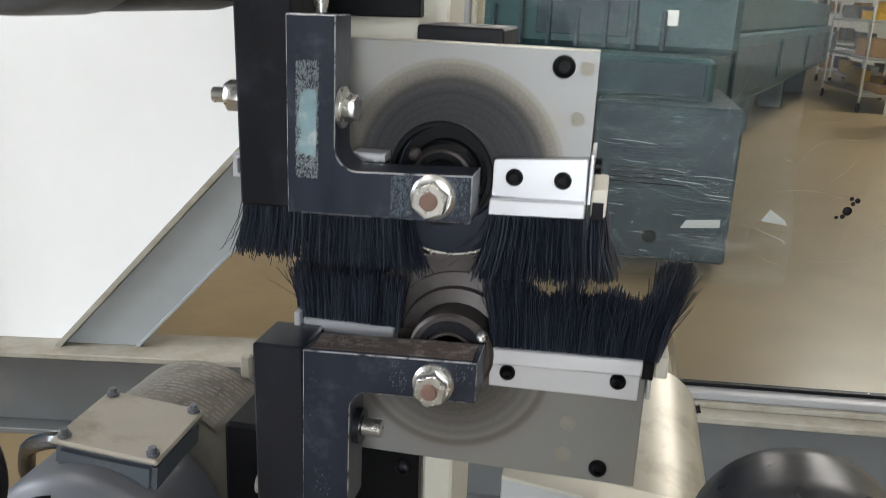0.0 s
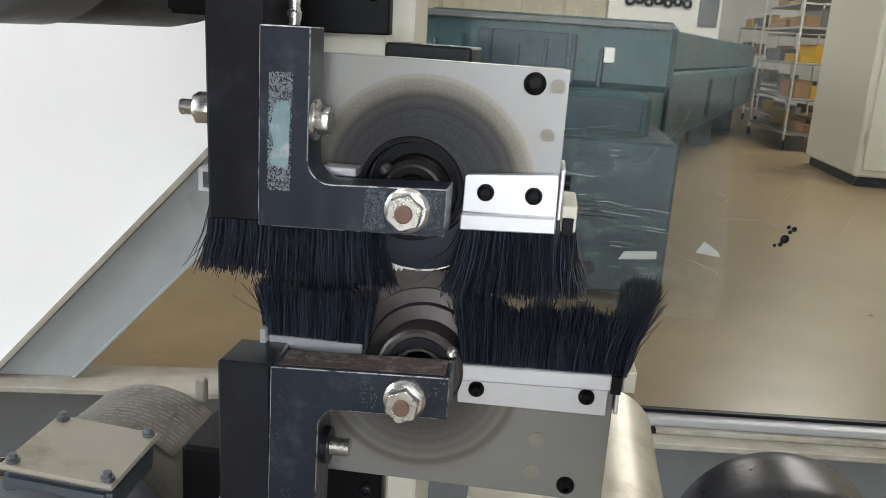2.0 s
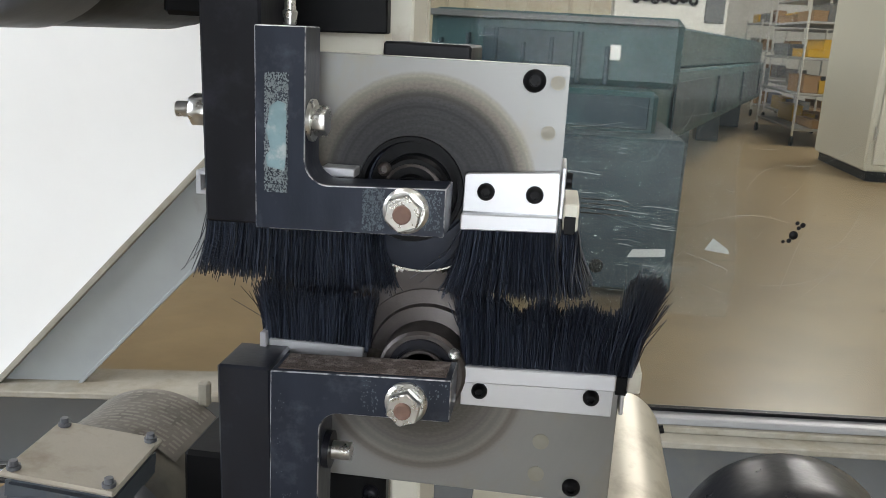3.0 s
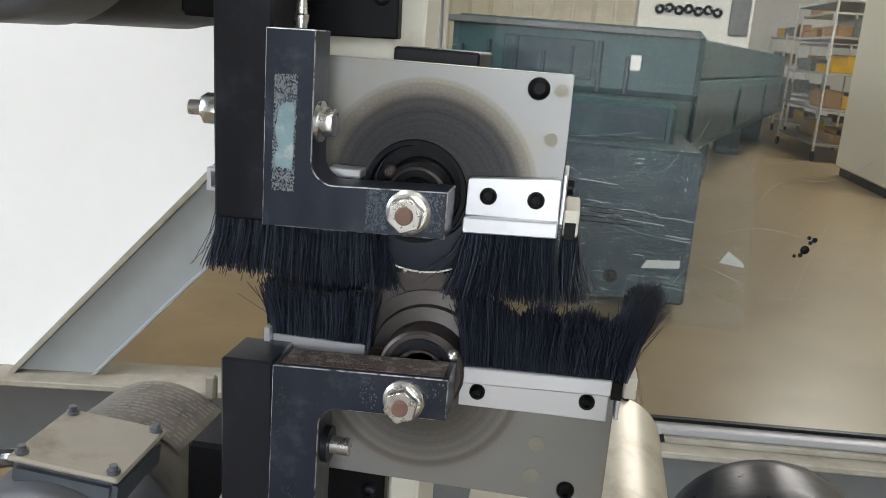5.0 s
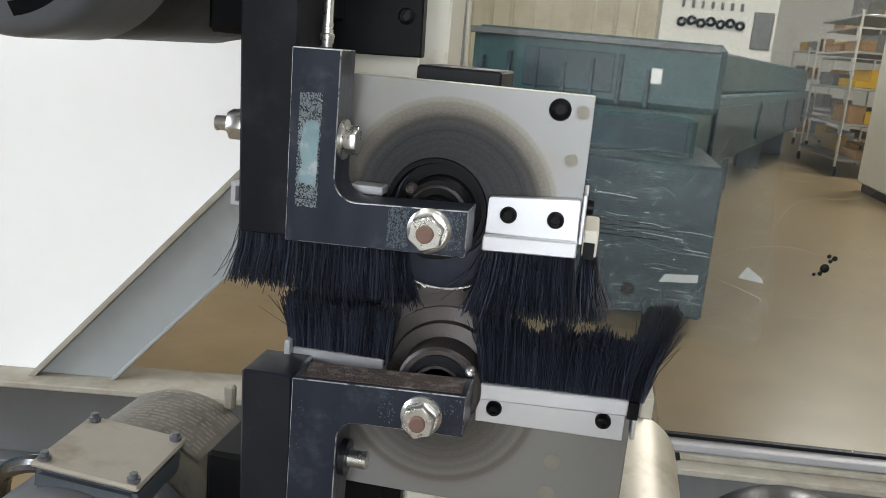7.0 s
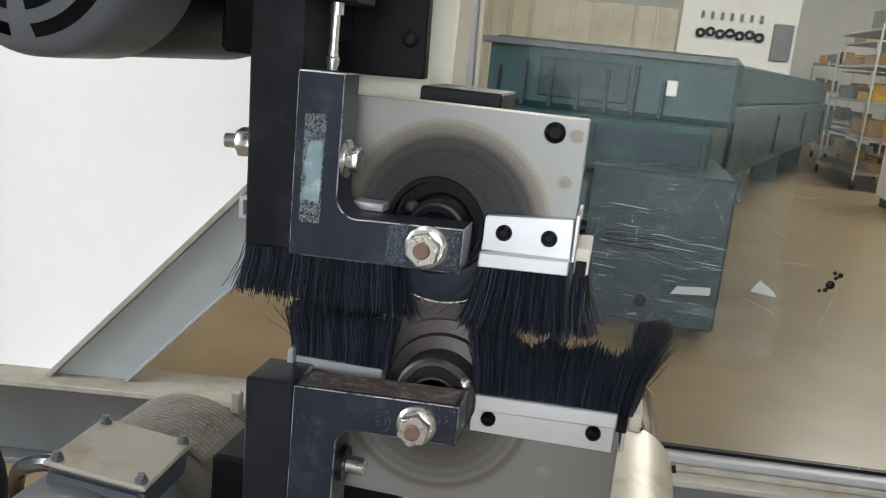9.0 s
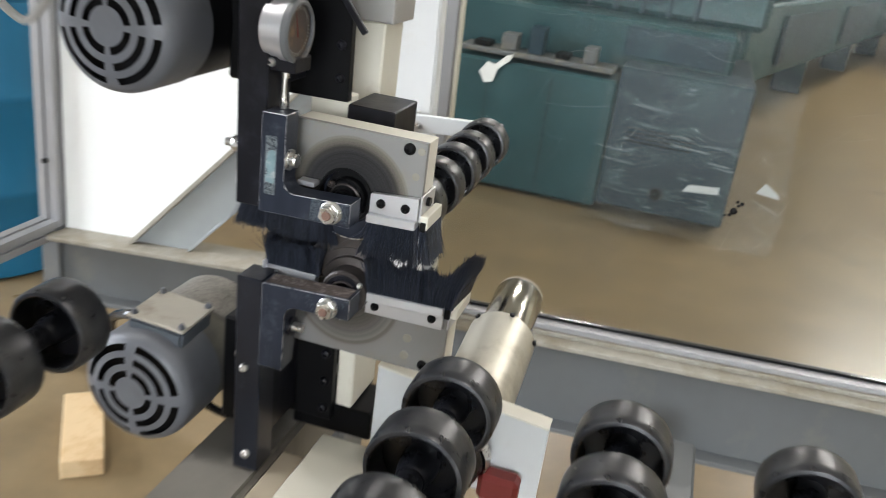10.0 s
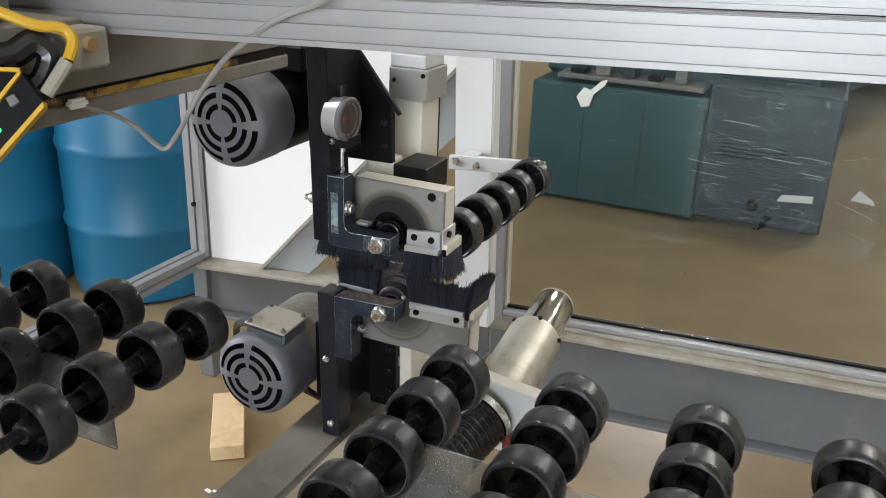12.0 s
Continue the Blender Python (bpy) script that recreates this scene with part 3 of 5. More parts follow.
def cap_screw(parent, c, r=0.0072, name="cap_screw", mat=None, depth=0.005):
    """A black button-head socket screw whose head faces the front."""
    x, y, z = c
    s = part(name, lathe(B(), (x, y, z), (x, y - 1, z), [(0, r), (depth * 0.35, r), (depth * 0.8, r * 0.8), (depth, r * 0.55), (depth, r * 0.42), (depth * 0.4, r * 0.40), (depth * 0.4, 0)], 18), mat or M_BLACK, parent)
    return s


def flange_nut(parent, c, r=0.0125):
    """A zinc flange nut on a stud with a rusty end."""
    x, y, z = c
    nut = part("flange_nut", lathe(B(), (x, y, z), (x, y - 1, z), [(0, r), (0.0025, r), (0.0042, r * 0.86), (0.0042, 0)], 28), M_ZINC, parent, "zinc-plated flange nut")
    part("hex", hexagon(B(), (x, z), r * 0.84, y - 0.0125, y - 0.003, 0.35), M_ZINC, nut)
    part("stud", lathe(B(), (x, y, z), (x, y - 1, z), [(0.010, r * 0.40), (0.0142, r * 0.40), (0.0148, r * 0.34), (0.0148, 0)], 16), M_RUST, nut, "rusty stud end")
    return nut


def rounded_l(pts, corner, r, n=7):
    """Replaces the inner corner of an L outline by an arc of radius r."""
    out = []
    for i, p in enumerate(pts):
        if i != corner:
            out.append(p)
            continue
        a, b = Vector(pts[i - 1]), Vector(pts[(i + 1) % len(pts)])
        p = Vector(p)
        ua, ub = (a - p).normalized(), (b - p).normalized()
        c = p + (ua + ub) * r
        s, e = p + ua * r - c, p + ub * r - c
        t0, t1 = math.atan2(s.y, s.x), math.atan2(e.y, e.x)
        if t1 - t0 > math.pi:
            t1 -= 2 * math.pi
        if t0 - t1 > math.pi:
            t1 += 2 * math.pi
        out += [(c.x + r * math.cos(t0 + (t1 - t0) * k / n), c.y + r * math.sin(t0 + (t1 - t0) * k / n)) for k in range(n + 1)]
    return out


def wear_patch(bm, x0, x1, z0, z1, y, rng, n=220, keep=0.8):
    """A ragged patch of small flat flakes where paint or a sticker has worn off."""
    for _ in range(n):
        cx, cz = rng.uniform(x0, x1), rng.uniform(z0, z1)
        if rng.random() > keep:
            continue
        r = rng.uniform(0.0002, 0.0003 + 0.0006 * rng.random() ** 2)
        k = rng.randint(4, 6)
        vs = [bm.verts.new((cx + r * rng.uniform(0.5, 1.2) * math.cos(6.28 * j / k), y, cz + 1.4 * r * rng.uniform(0.5, 1.2) * math.sin(6.28 * j / k))) for j in range(k)]
        bm.faces.new(vs)
    return bm


rng = random.Random(7)
M_STICKER = material("worn_sticker", (0.16, 0.235, 0.25), 0.55, 0.1, 0.25, 200, 0.1, 400, 0.4, (0.30, 0.33, 0.33), 90, (0.5, 0.62))
M_SCUFF = material("faint_scuffs", (0.085, 0.105, 0.120), 0.6, 0.0, 0.3, 200)
M_FLAKE = material("bare_metal_flakes", (0.22, 0.25, 0.255), 0.5, 0.3, 0.2, 200)

# ---- upper head ----
mast = thing("upper_mast", (-0.10, 0.65, 1.2), "black steel mast bar carrying the upper bracket", "machine mast")
part("bar", box(B(), -0.124, -0.0895, 0.612, 0.665, 1.203, 1.56, 0.0015), M_BLACK_OX, mast)
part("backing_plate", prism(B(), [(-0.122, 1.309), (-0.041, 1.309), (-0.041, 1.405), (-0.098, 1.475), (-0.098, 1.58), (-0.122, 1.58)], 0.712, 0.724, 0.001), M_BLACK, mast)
part("gusset", box(B(), -0.0035, 0.0035, 0.0, 0.006, -0.075, 0.060, 0.001, pose(-0.070, 0.706, 1.447, 0, -38, 0)), M_BLACK_OX, mast)
part("rib", box(B(), -0.118, -0.094, 0.6652, 0.7118, 1.33, 1.56, 0.001), M_BLACK_OX, mast)
for bz in (1.335, 1.372):
    cap_screw(mast, (-0.052, 0.712, bz), 0.0055, mat=M_BLACK_OX)
bolt = part("hex_bolt", hexagon(B(), (0.630, 1.264), 0.0095, -0.137, -0.1245, 0.2, "x"), M_ZINC, mast, "zinc hex nut with a protruding stud")
part("stud", rod(B(), (-0.137, 0.630, 1.264), (-0.146, 0.630, 1.264), 0.0045, seg=14), M_ZINC, bolt)
askew([mast], 0, 1.4, (-0.10, 0.65, 1.26), (0.002, 0, 0))

arm = thing("upper_bracket", (-0.04, 0.62, 1.2), "blue-black steel L bracket with a worn sticker", "bracket", "guide brackets")
outline = rounded_l([(-0.0885, 1.203), (0.0165, 1.206), (0.0165, 1.2325), (-0.0610, 1.2290), (-0.0615, 1.3125), (-0.0895, 1.3120)], 3, 0.013)
part("body", prism(B(), outline, 0.604, 0.632, 0.0006, wear=True), [M_BLUE_BLACK, M_WORN], arm)
st = B()
wear_patch(st, -0.0835, -0.0705, 1.224, 1.288, 0.6036, rng, 2600, 0.85)
part("worn_paint", st, M_FLAKE, arm, "ragged bare patch around the sticker")["kind"] = "stuff"
part("sticker", prism(B(), [(-0.0818, 1.238), (-0.0720, 1.236), (-0.0712, 1.246), (-0.0716, 1.256), (-0.0710, 1.264), (-0.0718, 1.272), (-0.0760, 1.2735), (-0.0806, 1.270), (-0.0812, 1.263), (-0.0826, 1.258), (-0.0808, 1.2515), (-0.0800, 1.247), (-0.0824, 1.244)], 0.6031, 0.6034), M_STICKER, arm, "pale blue worn sticker remnant")
st = B()
wear_patch(st, -0.0285, -0.0165, 1.207, 1.230, 0.6036, rng, 900, 0.7)
wear_patch(st, 0.004, 0.0145, 1.209, 1.231, 0.6036, rng, 420, 0.5)
part("worn_paint", st, M_SCUFF, arm, "scraped paint beside the nut")["kind"] = "stuff"
flange_nut(arm, (-0.0045, 0.604, 1.2195))
side = part("side_nut", lathe(B(), (-0.061, 0.615, 1.263), (1, 0.615, 1.263), [(0, 0.0115), (0.002, 0.0115), (0.002, 0)], 22), M_ZINC, arm, "zinc nut and washer")
part("hex", hexagon(B(), (0.615, 1.263), 0.0085, -0.059, -0.0515, 0.5, "x"), M_ZINC, side)

M_DISC = material("worn_disc_steel", (0.062, 0.053, 0.049), 0.42, 0.55, 0.25, 120, 0.1, 300, 0.5, (0.075, 0.068, 0.065), 70, (0.55, 0.68))


def disc_stained_plate(name, stain_c, reach, base, edge, tints):
    """Ground steel with a dark burnished ring, the shape of the disc that ran against it."""
    m = base.copy()
    m.name = name
    nt = m.node_tree
    N, L = nt.nodes, nt.links
    bsdf = N["Principled BSDF"]
    old = bsdf.inputs["Base Color"].links[0].from_socket
    geo = N.new("ShaderNodeNewGeometry")
    sub = N.new("ShaderNodeVectorMath")
    sub.operation = "SUBTRACT"
    sub.inputs[1].default_value = stain_c
    L.new(geo.outputs["Position"], sub.inputs[0])
    ln = N.new("ShaderNodeVectorMath")
    ln.operation = "LENGTH"
    L.new(sub.outputs["Vector"], ln.inputs[0])
    wob = N.new("ShaderNodeTexNoise")
    wob.inputs["Scale"].default_value = 60
    wm = N.new("ShaderNodeMath")
    wm.operation = "MULTIPLY_ADD"
    wm.inputs[1].default_value = 0.0012
    L.new(wob.outputs["Fac"], wm.inputs[0])
    L.new(ln.outputs["Value"], wm.inputs[2])
    cr = N.new("ShaderNodeValToRGB")
    tint = N.new("ShaderNodeValToRGB")
    for node, stops in ((cr, [(p, (v, v, v)) for p, v in edge]), (tint, tints)):
        e = node.color_ramp.elements
        e[0].position, e[0].color = stops[0][0], (*stops[0][1], 1)
        e[1].position, e[1].color = stops[-1][0], (*stops[-1][1], 1)
        for pos, col in stops[1:-1]:
            e.new(pos).color = (*col, 1)
    sc = N.new("ShaderNodeMapRange")
    sc.inputs["From Max"].default_value = reach
    L.new(wm.outputs["Value"], sc.inputs["Value"])
    L.new(sc.outputs["Result"], cr.inputs["Fac"])
    L.new(sc.outputs["Result"], tint.inputs["Fac"])
    # fine turned grooves round the centre, broken up by blotches
    groove = N.new("ShaderNodeTexNoise")
    groove.noise_dimensions = "1D"
    groove.inputs["Scale"].default_value, groove.inputs["Detail"].default_value = 260, 2
    L.new(ln.outputs["Value"], groove.inputs["W"])
    blot = N.new("ShaderNodeTexNoise")
    blot.inputs["Scale"].default_value, blot.inputs["Detail"].default_value = 75, 6
    both = N.new("ShaderNodeMath")
    both.operation = "MULTIPLY"
    L.new(groove.outputs["Fac"], both.inputs[0])
    L.new(blot.outputs["Fac"], both.inputs[1])
    gm = N.new("ShaderNodeMapRange")
    gm.inputs["From Min"].default_value, gm.inputs["From Max"].default_value = 0.12, 0.40
    gm.inputs["To Min"].default_value, gm.inputs["To Max"].default_value = 0.72, 1.25
    L.new(both.outputs["Value"], gm.inputs["Value"])
    hs = N.new("ShaderNodeHueSaturation")
    L.new(tint.outputs["Color"], hs.inputs["Color"])
    L.new(gm.outputs["Result"], hs.inputs["Value"])
    mx = N.new("ShaderNodeMix")
    mx.data_type = "RGBA"
    L.new(hs.outputs["Color"], mx.inputs["B"])
    L.new(cr.outputs["Color"], mx.inputs["Factor"])
    L.new(old, mx.inputs["A"])
    L.new(mx.outputs["Result"], bsdf.inputs["Base Color"])
    bsdf.inputs["Specular IOR Level"].default_value = 0.18
    return m


M_PLATE_U = disc_stained_plate("upper_plate_steel", (-0.005, 0.655, 1.2225), 0.080, M_PLATE,
                               [(0.0, 1), (0.62, 0.97), (0.70, 0.95), (0.76, 0.84), (0.82, 0.62), (0.845, 0.50), (0.868, 0.0)],
                               [(0.0, (0.022, 0.022, 0.024)), (0.66, (0.030, 0.029, 0.030)), (0.74, (0.072, 0.064, 0.052)), (0.80, (0.145, 0.122, 0.086)), (0.87, (0.20, 0.17, 0.122))])
M_PLATE_L = disc_stained_plate("lower_plate_steel", (0.0, 0.66, 1.104), 0.085, M_PLATE,
                               [(0.0, 1), (0.45, 0.92), (0.66, 0.58), (0.715, 0.50), (0.735, 0.60), (0.765, 0.52), (0.80, 0.12), (0.92, 0.04)],
                               [(0.0, (0.04, 0.038, 0.036)), (0.60, (0.085, 0.075, 0.062)), (0.705, (0.14, 0.12, 0.095)), (0.738, (0.085, 0.056, 0.034)), (0.775, (0.13, 0.095, 0.062)), (0.85, (0.22, 0.19, 0.14))])


def ring_plate(bm, x0, x1, z0, z1, y0, y1, c, r, seg=40):
    """A rectangular plate with a round hole through it."""
    cx, cz = c
    for y, flip in ((y0, False), (y1, True)):
        inner, outer = [], []
        for i in range(seg):
            t = 2 * math.pi * i / seg
            ux, uz = math.cos(t), math.sin(t)
            inner.append(bm.verts.new((cx + r * ux, y, cz + r * uz)))
            s = min(((x1 - cx) / ux if ux > 1e-6 else (x0 - cx) / ux if ux < -1e-6 else 9), ((z1 - cz) / uz if uz > 1e-6 else (z0 - cz) / uz if uz < -1e-6 else 9))
            outer.append(bm.verts.new((cx + s * ux, y, cz + s * uz)))
        for i in range(seg):
            j = (i + 1) % seg
            q = (inner[i], inner[j], outer[j], outer[i])
            bm.faces.new(q if not flip else q[::-1])
            # corners
            for ox, oz in ((x0, z0), (x0, z1), (x1, z0), (x1, z1)):
                a, b = outer[i].co, outer[j].co
                if abs(a.x - b.x) > 1e-6 and abs(a.z - b.z) > 1e-6 and min(abs(a.x - ox), abs(b.x - ox)) < 1e-6 and min(abs(a.z - oz), abs(b.z - oz)) < 1e-6:
                    bm.faces.new((outer[i], outer[j], bm.verts.new((ox, y, oz))))
        if not flip:
            first = inner
        else:
            for i in range(seg):
                j = (i + 1) % seg
                bm.faces.new((first[i], first[j], inner[j], inner[i]))
    for ax0, ax1, az0, az1 in ((x0, x1, z0, z0), (x0, x1, z1, z1), (x0, x0, z0, z1), (x1, x1, z0, z1)):
        bm.faces.new([bm.verts.new(p) for p in ((ax0, y0, az0), (ax1, y0, az1), (ax1, y1, az1), (ax0, y1, az0))])
    return bm


head = thing("cutter_unit", (0.0, 0.67, 1.2), "ground steel head plate with a dark ring worn by the disc", "cutter head", "cutter heads")
part("face_plate", ring_plate(B(), -0.076, 0.0765, 1.206, 1.2985, 0.655, 0.662, (-0.011, 1.222), 0.0155 * 2, 48), M_PLATE_U, head)
part("block", box(B(), -0.0755, 0.0760, 0.6622, 0.694, 1.240, 1.2980, 0.0006), M_PLATE_EDGE, head, "cream coated block behind the face plate")
cap_screw(head, (0.0572, 0.655, 1.2895), 0.0066)
for hx, hz in ((0.0705, 1.289), (0.0672, 1.2605)):
    part("plug", rod(B(), (hx, 0.6552, hz), (hx, 0.6545, hz), 0.0042, seg=18), M_DUST, head, "filled bolt hole")
part("bore_liner", lathe(B(), (-0.011, 0.6621, 1.222), (-0.011, 0, 1.222), [(0, 0), (0, 0.0305), (0.0072, 0.0318), (0.0085, 0.0312), (0.0085, 0.0285), (0.002, 0.0275)], 48), M_BLACK, head)
part("shaft_boss", lathe(B(), (-0.009, 0.6615, 1.2205), (-0.009, 0, 1.2205), [(0, 0.0225), (0.008, 0.0220), (0.010, 0.020), (0.010, 0.0165), (0.014, 0.0160), (0.014, 0.012), (0.020, 0.011), (0.020, 0)], 36), M_BLACK, head)
part("bearing_ring", lathe(B(), (-0.009, 0.6505, 1.2195), (-0.009, 0, 1.2195), [(0, 0.0185), (0.002, 0.0185), (0.003, 0.0165), (0.002, 0.0145)], 30), M_DISC, head)
cap_screw(head, (-0.0265, 0.652, 1.2335), 0.0042, mat=M_DISC)
part("spacer", box(B(), -0.062, -0.042, 0.640, 0.654, 1.2285, 1.2340, 0.0006), M_BRUSHED, head)
upper_disc = part("cutter_disc", lathe(B(), (-0.006, 0.6645, 1.222), (-0.006, 0, 1.222), [(0, 0), (0, 0.0495), (0.001, 0.0510), (0.0025, 0.0510), (0.0032, 0.0480), (0.0035, 0.031), (0.0012, 0.030)], 72), M_BLUE_BLACK, head, "dark steel cutter disc with a bright rim")
part("rim", lathe(B(), (-0.006, 0.6632, 1.222), (-0.006, 0, 1.222), [(0, 0.0512), (0, 0.0522), (0.0014, 0.0522), (0.0014, 0.0512)], 72, True), M_ZINC, upper_disc)

angle = thing("upper_brush_holder", (0.05, 0.65, 1.203), "bright aluminium angle holding the upper brush", "brush holder", "brush holders")
part("back_leg", prism(B(), [(0.0215, 1.2130), (0.0765, 1.2140), (0.0760, 1.2385), (0.0745, 1.2392), (0.0230, 1.2352), (0.0218, 1.2340)], 0.6465, 0.6530, 0.0004), M_BRUSHED, angle)
part("channel", prism(B(), [(0.0212, 1.2032), (0.0768, 1.2055), (0.0768, 1.2150), (0.0212, 1.2128)], 0.6395, 0.6545, 0.0008), M_BRUSHED, angle)
for sx, sz in ((0.0345, 1.2255), (0.0625, 1.2258)):
    cap_screw(angle, (sx, 0.6465, sz), 0.0051)
part("side_leg", box(B(), 0.0770, 0.0795, 0.650, 0.695, 1.212, 1.242, 0.0006), M_BRUSHED, angle)
part("side_channel", box(B(), 0.0796, 0.0885, 0.648, 0.70, 1.2055, 1.2215, 0.001), M_CREAM, angle, "cream side channel")
part("end_clip", box(B(), 0.0805, 0.0870, 0.6462, 0.6478, 1.2040, 1.2145, 0.0004), M_BLACK, angle)
part("side_screw", rod(B(), (0.0796, 0.668, 1.232), (0.0835, 0.668, 1.232), 0.005, seg=14), M_BLACK, angle)
left_clip = thing("upper_left_brush_holder", (-0.135, 0.66, 1.205), "small bright aluminium channel clip holding the brush", "brush holder", "brush holders")
part("channel", box(B(), -0.140, -0.0285, 0.666, 0.676, 1.190, 1.206, 0.0006), M_BRUSHED, left_clip)
part("clip", prism(B(), [(-0.1425, 1.210), (-0.1340, 1.210), (-0.1340, 1.2125), (-0.1395, 1.2125), (-0.1395, 1.2220), (-0.1340, 1.2220), (-0.1340, 1.2245), (-0.1425, 1.2245)], 0.650, 0.668, 0.0003), M_BRUSHED, left_clip)
part("web", box(B(), -0.1340, -0.1245, 0.652, 0.668, 1.206, 1.2245, 0.0005), M_BRUSHED, left_clip)


# ---- brushes ----
def bristle_strip(bm, a, b, drop, rng, count, thick, splay0=0.0, splay1=0.0, back=0.0, dip=None, ragged=0.12, fan=0.10):
    """Bristles in a line from a to b, each a thin bent three-sided spike of length drop (signed, along z)."""
    a, b = Vector(a), Vector(b)
    d = (b - a)
    u = d.normalized()
    n = Vector((-u.y, u.x, 0))
    for _ in range(count):
        t = rng.random()
        root = a + d * t + n * rng.uniform(-thick, thick)
        k = 1.0
        if dip:
            k = 1.0 - dip(t)
        ln = drop * k * (1 + rng.gauss(0, ragged * 0.5) - (rng.random() ** 6) * ragged * 2)
        lean = splay0 * (1 - t) ** 3 + splay1 * t ** 3 + rng.gauss(0, fan * 0.5)
        if rng.random() < 0.02:
            lean += rng.gauss(0, 0.35)
        off = u * lean * abs(ln) + n * (back + rng.gauss(0, fan)) * abs(ln)
        mid = root + off * 0.35 + Vector((0, 0, ln * 0.52))
        tip = root + off + Vector((0, 0, ln * (1 - 0.2 * min(1, lean * lean))))
        r = rng.uniform(0.00034, 0.00056)
        rings = []
        for p, s in ((root, 1.0), (mid, 0.95), (tip, 0.6)):
            rings.append([bm.verts.new(p + Vector((s * r * math.cos(q), s * r * math.sin(q), 0))) for q in (0.4, 2.5, 4.6)])
        for one, two in zip(rings, rings[1:]):
            for i in range(3):
                bm.faces.new((one[i], one[(i + 1) % 3], two[(i + 1) % 3], two[i]))
        bm.faces.new(rings[-1])
    return bm


def brush(name, base, label, strips, cores):
    t = thing(name, base, label, "brush", "strip brushes")
    for i, s in enumerate(strips):
        bm = B()
        bristle_strip(bm, *s[0], rng=rng, **s[1])
        bm.faces.ensure_lookup_table()
        ob = part("bristles", bm, M_BRISTLE, t)
        ob["kind"] = "stuff"
    for c in cores:
        part("core", box(B(), *c), M_BRISTLE, t)
    return t


brush("upper_left_brush", (-0.085, 0.665, 1.19), "black nylon strip brush hanging below the mast",
      [(((-0.139, 0.664, 1.204), (-0.029, 0.664, 1.203), -0.045), dict(count=1900, thick=0.0045, splay0=-0.16, splay1=0.22, fan=0.10)),
       (((-0.141, 0.672, 1.208), (-0.141, 0.74, 1.208), -0.046), dict(count=700, thick=0.004))],
      [(-0.134, -0.036, 0.668, 0.671, 1.176, 1.190)])
brush("upper_right_brush", (0.05, 0.66, 1.19), "black nylon strip brush under the aluminium angle",
      [(((0.0225, 0.650, 1.205), (0.0765, 0.650, 1.207), -0.041), dict(count=1300, thick=0.0045, splay0=-0.22, splay1=0.12, fan=0.09)),
       (((0.084, 0.650, 1.207), (0.084, 0.70, 1.207), -0.040), dict(count=1100, thick=0.005, splay0=-0.05, back=-0.12))],
      [(0.026, 0.075, 0.651, 0.654, 1.178, 1.203)])

# ---- lower head ----
low = thing("lower_mast", (-0.09, 0.65, 0.82), "black steel mast bar carrying the lower bracket", "machine mast")
# bluish tone paints reflected sky and floor into the scuffed black bar
part("bar", box(B(), -0.1125, -0.0800, 0.606, 0.645, 0.862, 1.1195, 0.0015), material("scuffed_bar_sky_sheen", (0.0085, 0.010, 0.015), 0.34, 0.1, 0.4, 50, 0.06, 240, 0.4, (0.028, 0.032, 0.042), 36, (0.56, 0.74), (1, 1, 0.3)), low)
part("backing_plate", box(B(), -0.117, -0.031, 0.712, 0.724, 0.888, 1.045, 0.001), M_BLACK, low)
part("slide_body", box(B(), -0.0305, -0.008, 0.7252, 0.81, 0.905, 1.03, 0.002), M_CREAM, low, "cream slide housing")
part("rib", box(B(), -0.112, -0.082, 0.6452, 0.7118, 0.90, 1.05, 0.001), M_BLACK_OX, low)
part("foot_block", box(B(), -0.09, 0.02, 0.725, 0.80, 0.862, 0.904, 0.003), M_BLACK, low)
for bx, bz in ((-0.042, 0.985), (-0.042, 0.945), (-0.042, 0.905)):
    cap_screw(low, (bx, 0.712, bz), 0.0062, mat=M_BLACK_OX)
cap_screw(low, (-0.095, 0.606, 0.885), 0.006, mat=M_ZINC)
cap_screw(low, (-0.100, 0.606, 1.004), 0.0055, mat=M_ZINC)
side = part("side_bolt", rod(B(), (-0.1125, 0.628, 1.010), (-0.121, 0.628, 1.010), 0.007, seg=16), M_ZINC, low)
askew([low], 0, 1.1, (-0.09, 0.65, 1.06), (0.001, 0, 0))

arm = thing("lower_bracket", (-0.03, 0.62, 1.0), "blue-black steel L bracket with scuffed edges", "bracket", "guide brackets")
outline = rounded_l([(-0.0795, 1.014), (-0.0500, 1.014), (-0.0500, 1.0965), (0.0255, 1.0990), (0.0255, 1.1245), (-0.0795, 1.1195)], 2, 0.012)
part("body", prism(B(), outline, 0.604, 0.634, 0.0006, wear=True), [M_BLUE_BLACK, M_WORN], arm)
part("grime", box(B(), -0.076, 0.022, 0.607, 0.631, 0.0, 0.0005, 0, pose(0, 0, 1.1236, 0, -2.7, 0)), material("brown_grime", (0.075, 0.058, 0.050), 0.85, 0, 0.6, 420, 0.9, 600, 0.2, (0.15, 0.125, 0.11), 120, (0.5, 0.6)), arm, "brown dust caked on the top")
st = B()
wear_patch(st, -0.026, -0.016, 1.101, 1.121, 0.6036, rng, 90, 0.6)
wear_patch(st, 0.012, 0.024, 1.110, 1.122, 0.6036, rng, 60, 0.6)
wear_patch(st, -0.072, -0.062, 1.024, 1.045, 0.6036, rng, 70, 0.6)
wear_patch(st, -0.077, -0.071, 1.05, 1.11, 0.6036, rng, 30, 0.5)
part("worn_paint", st, M_SCUFF, arm, "small scuffs")["kind"] = "stuff"
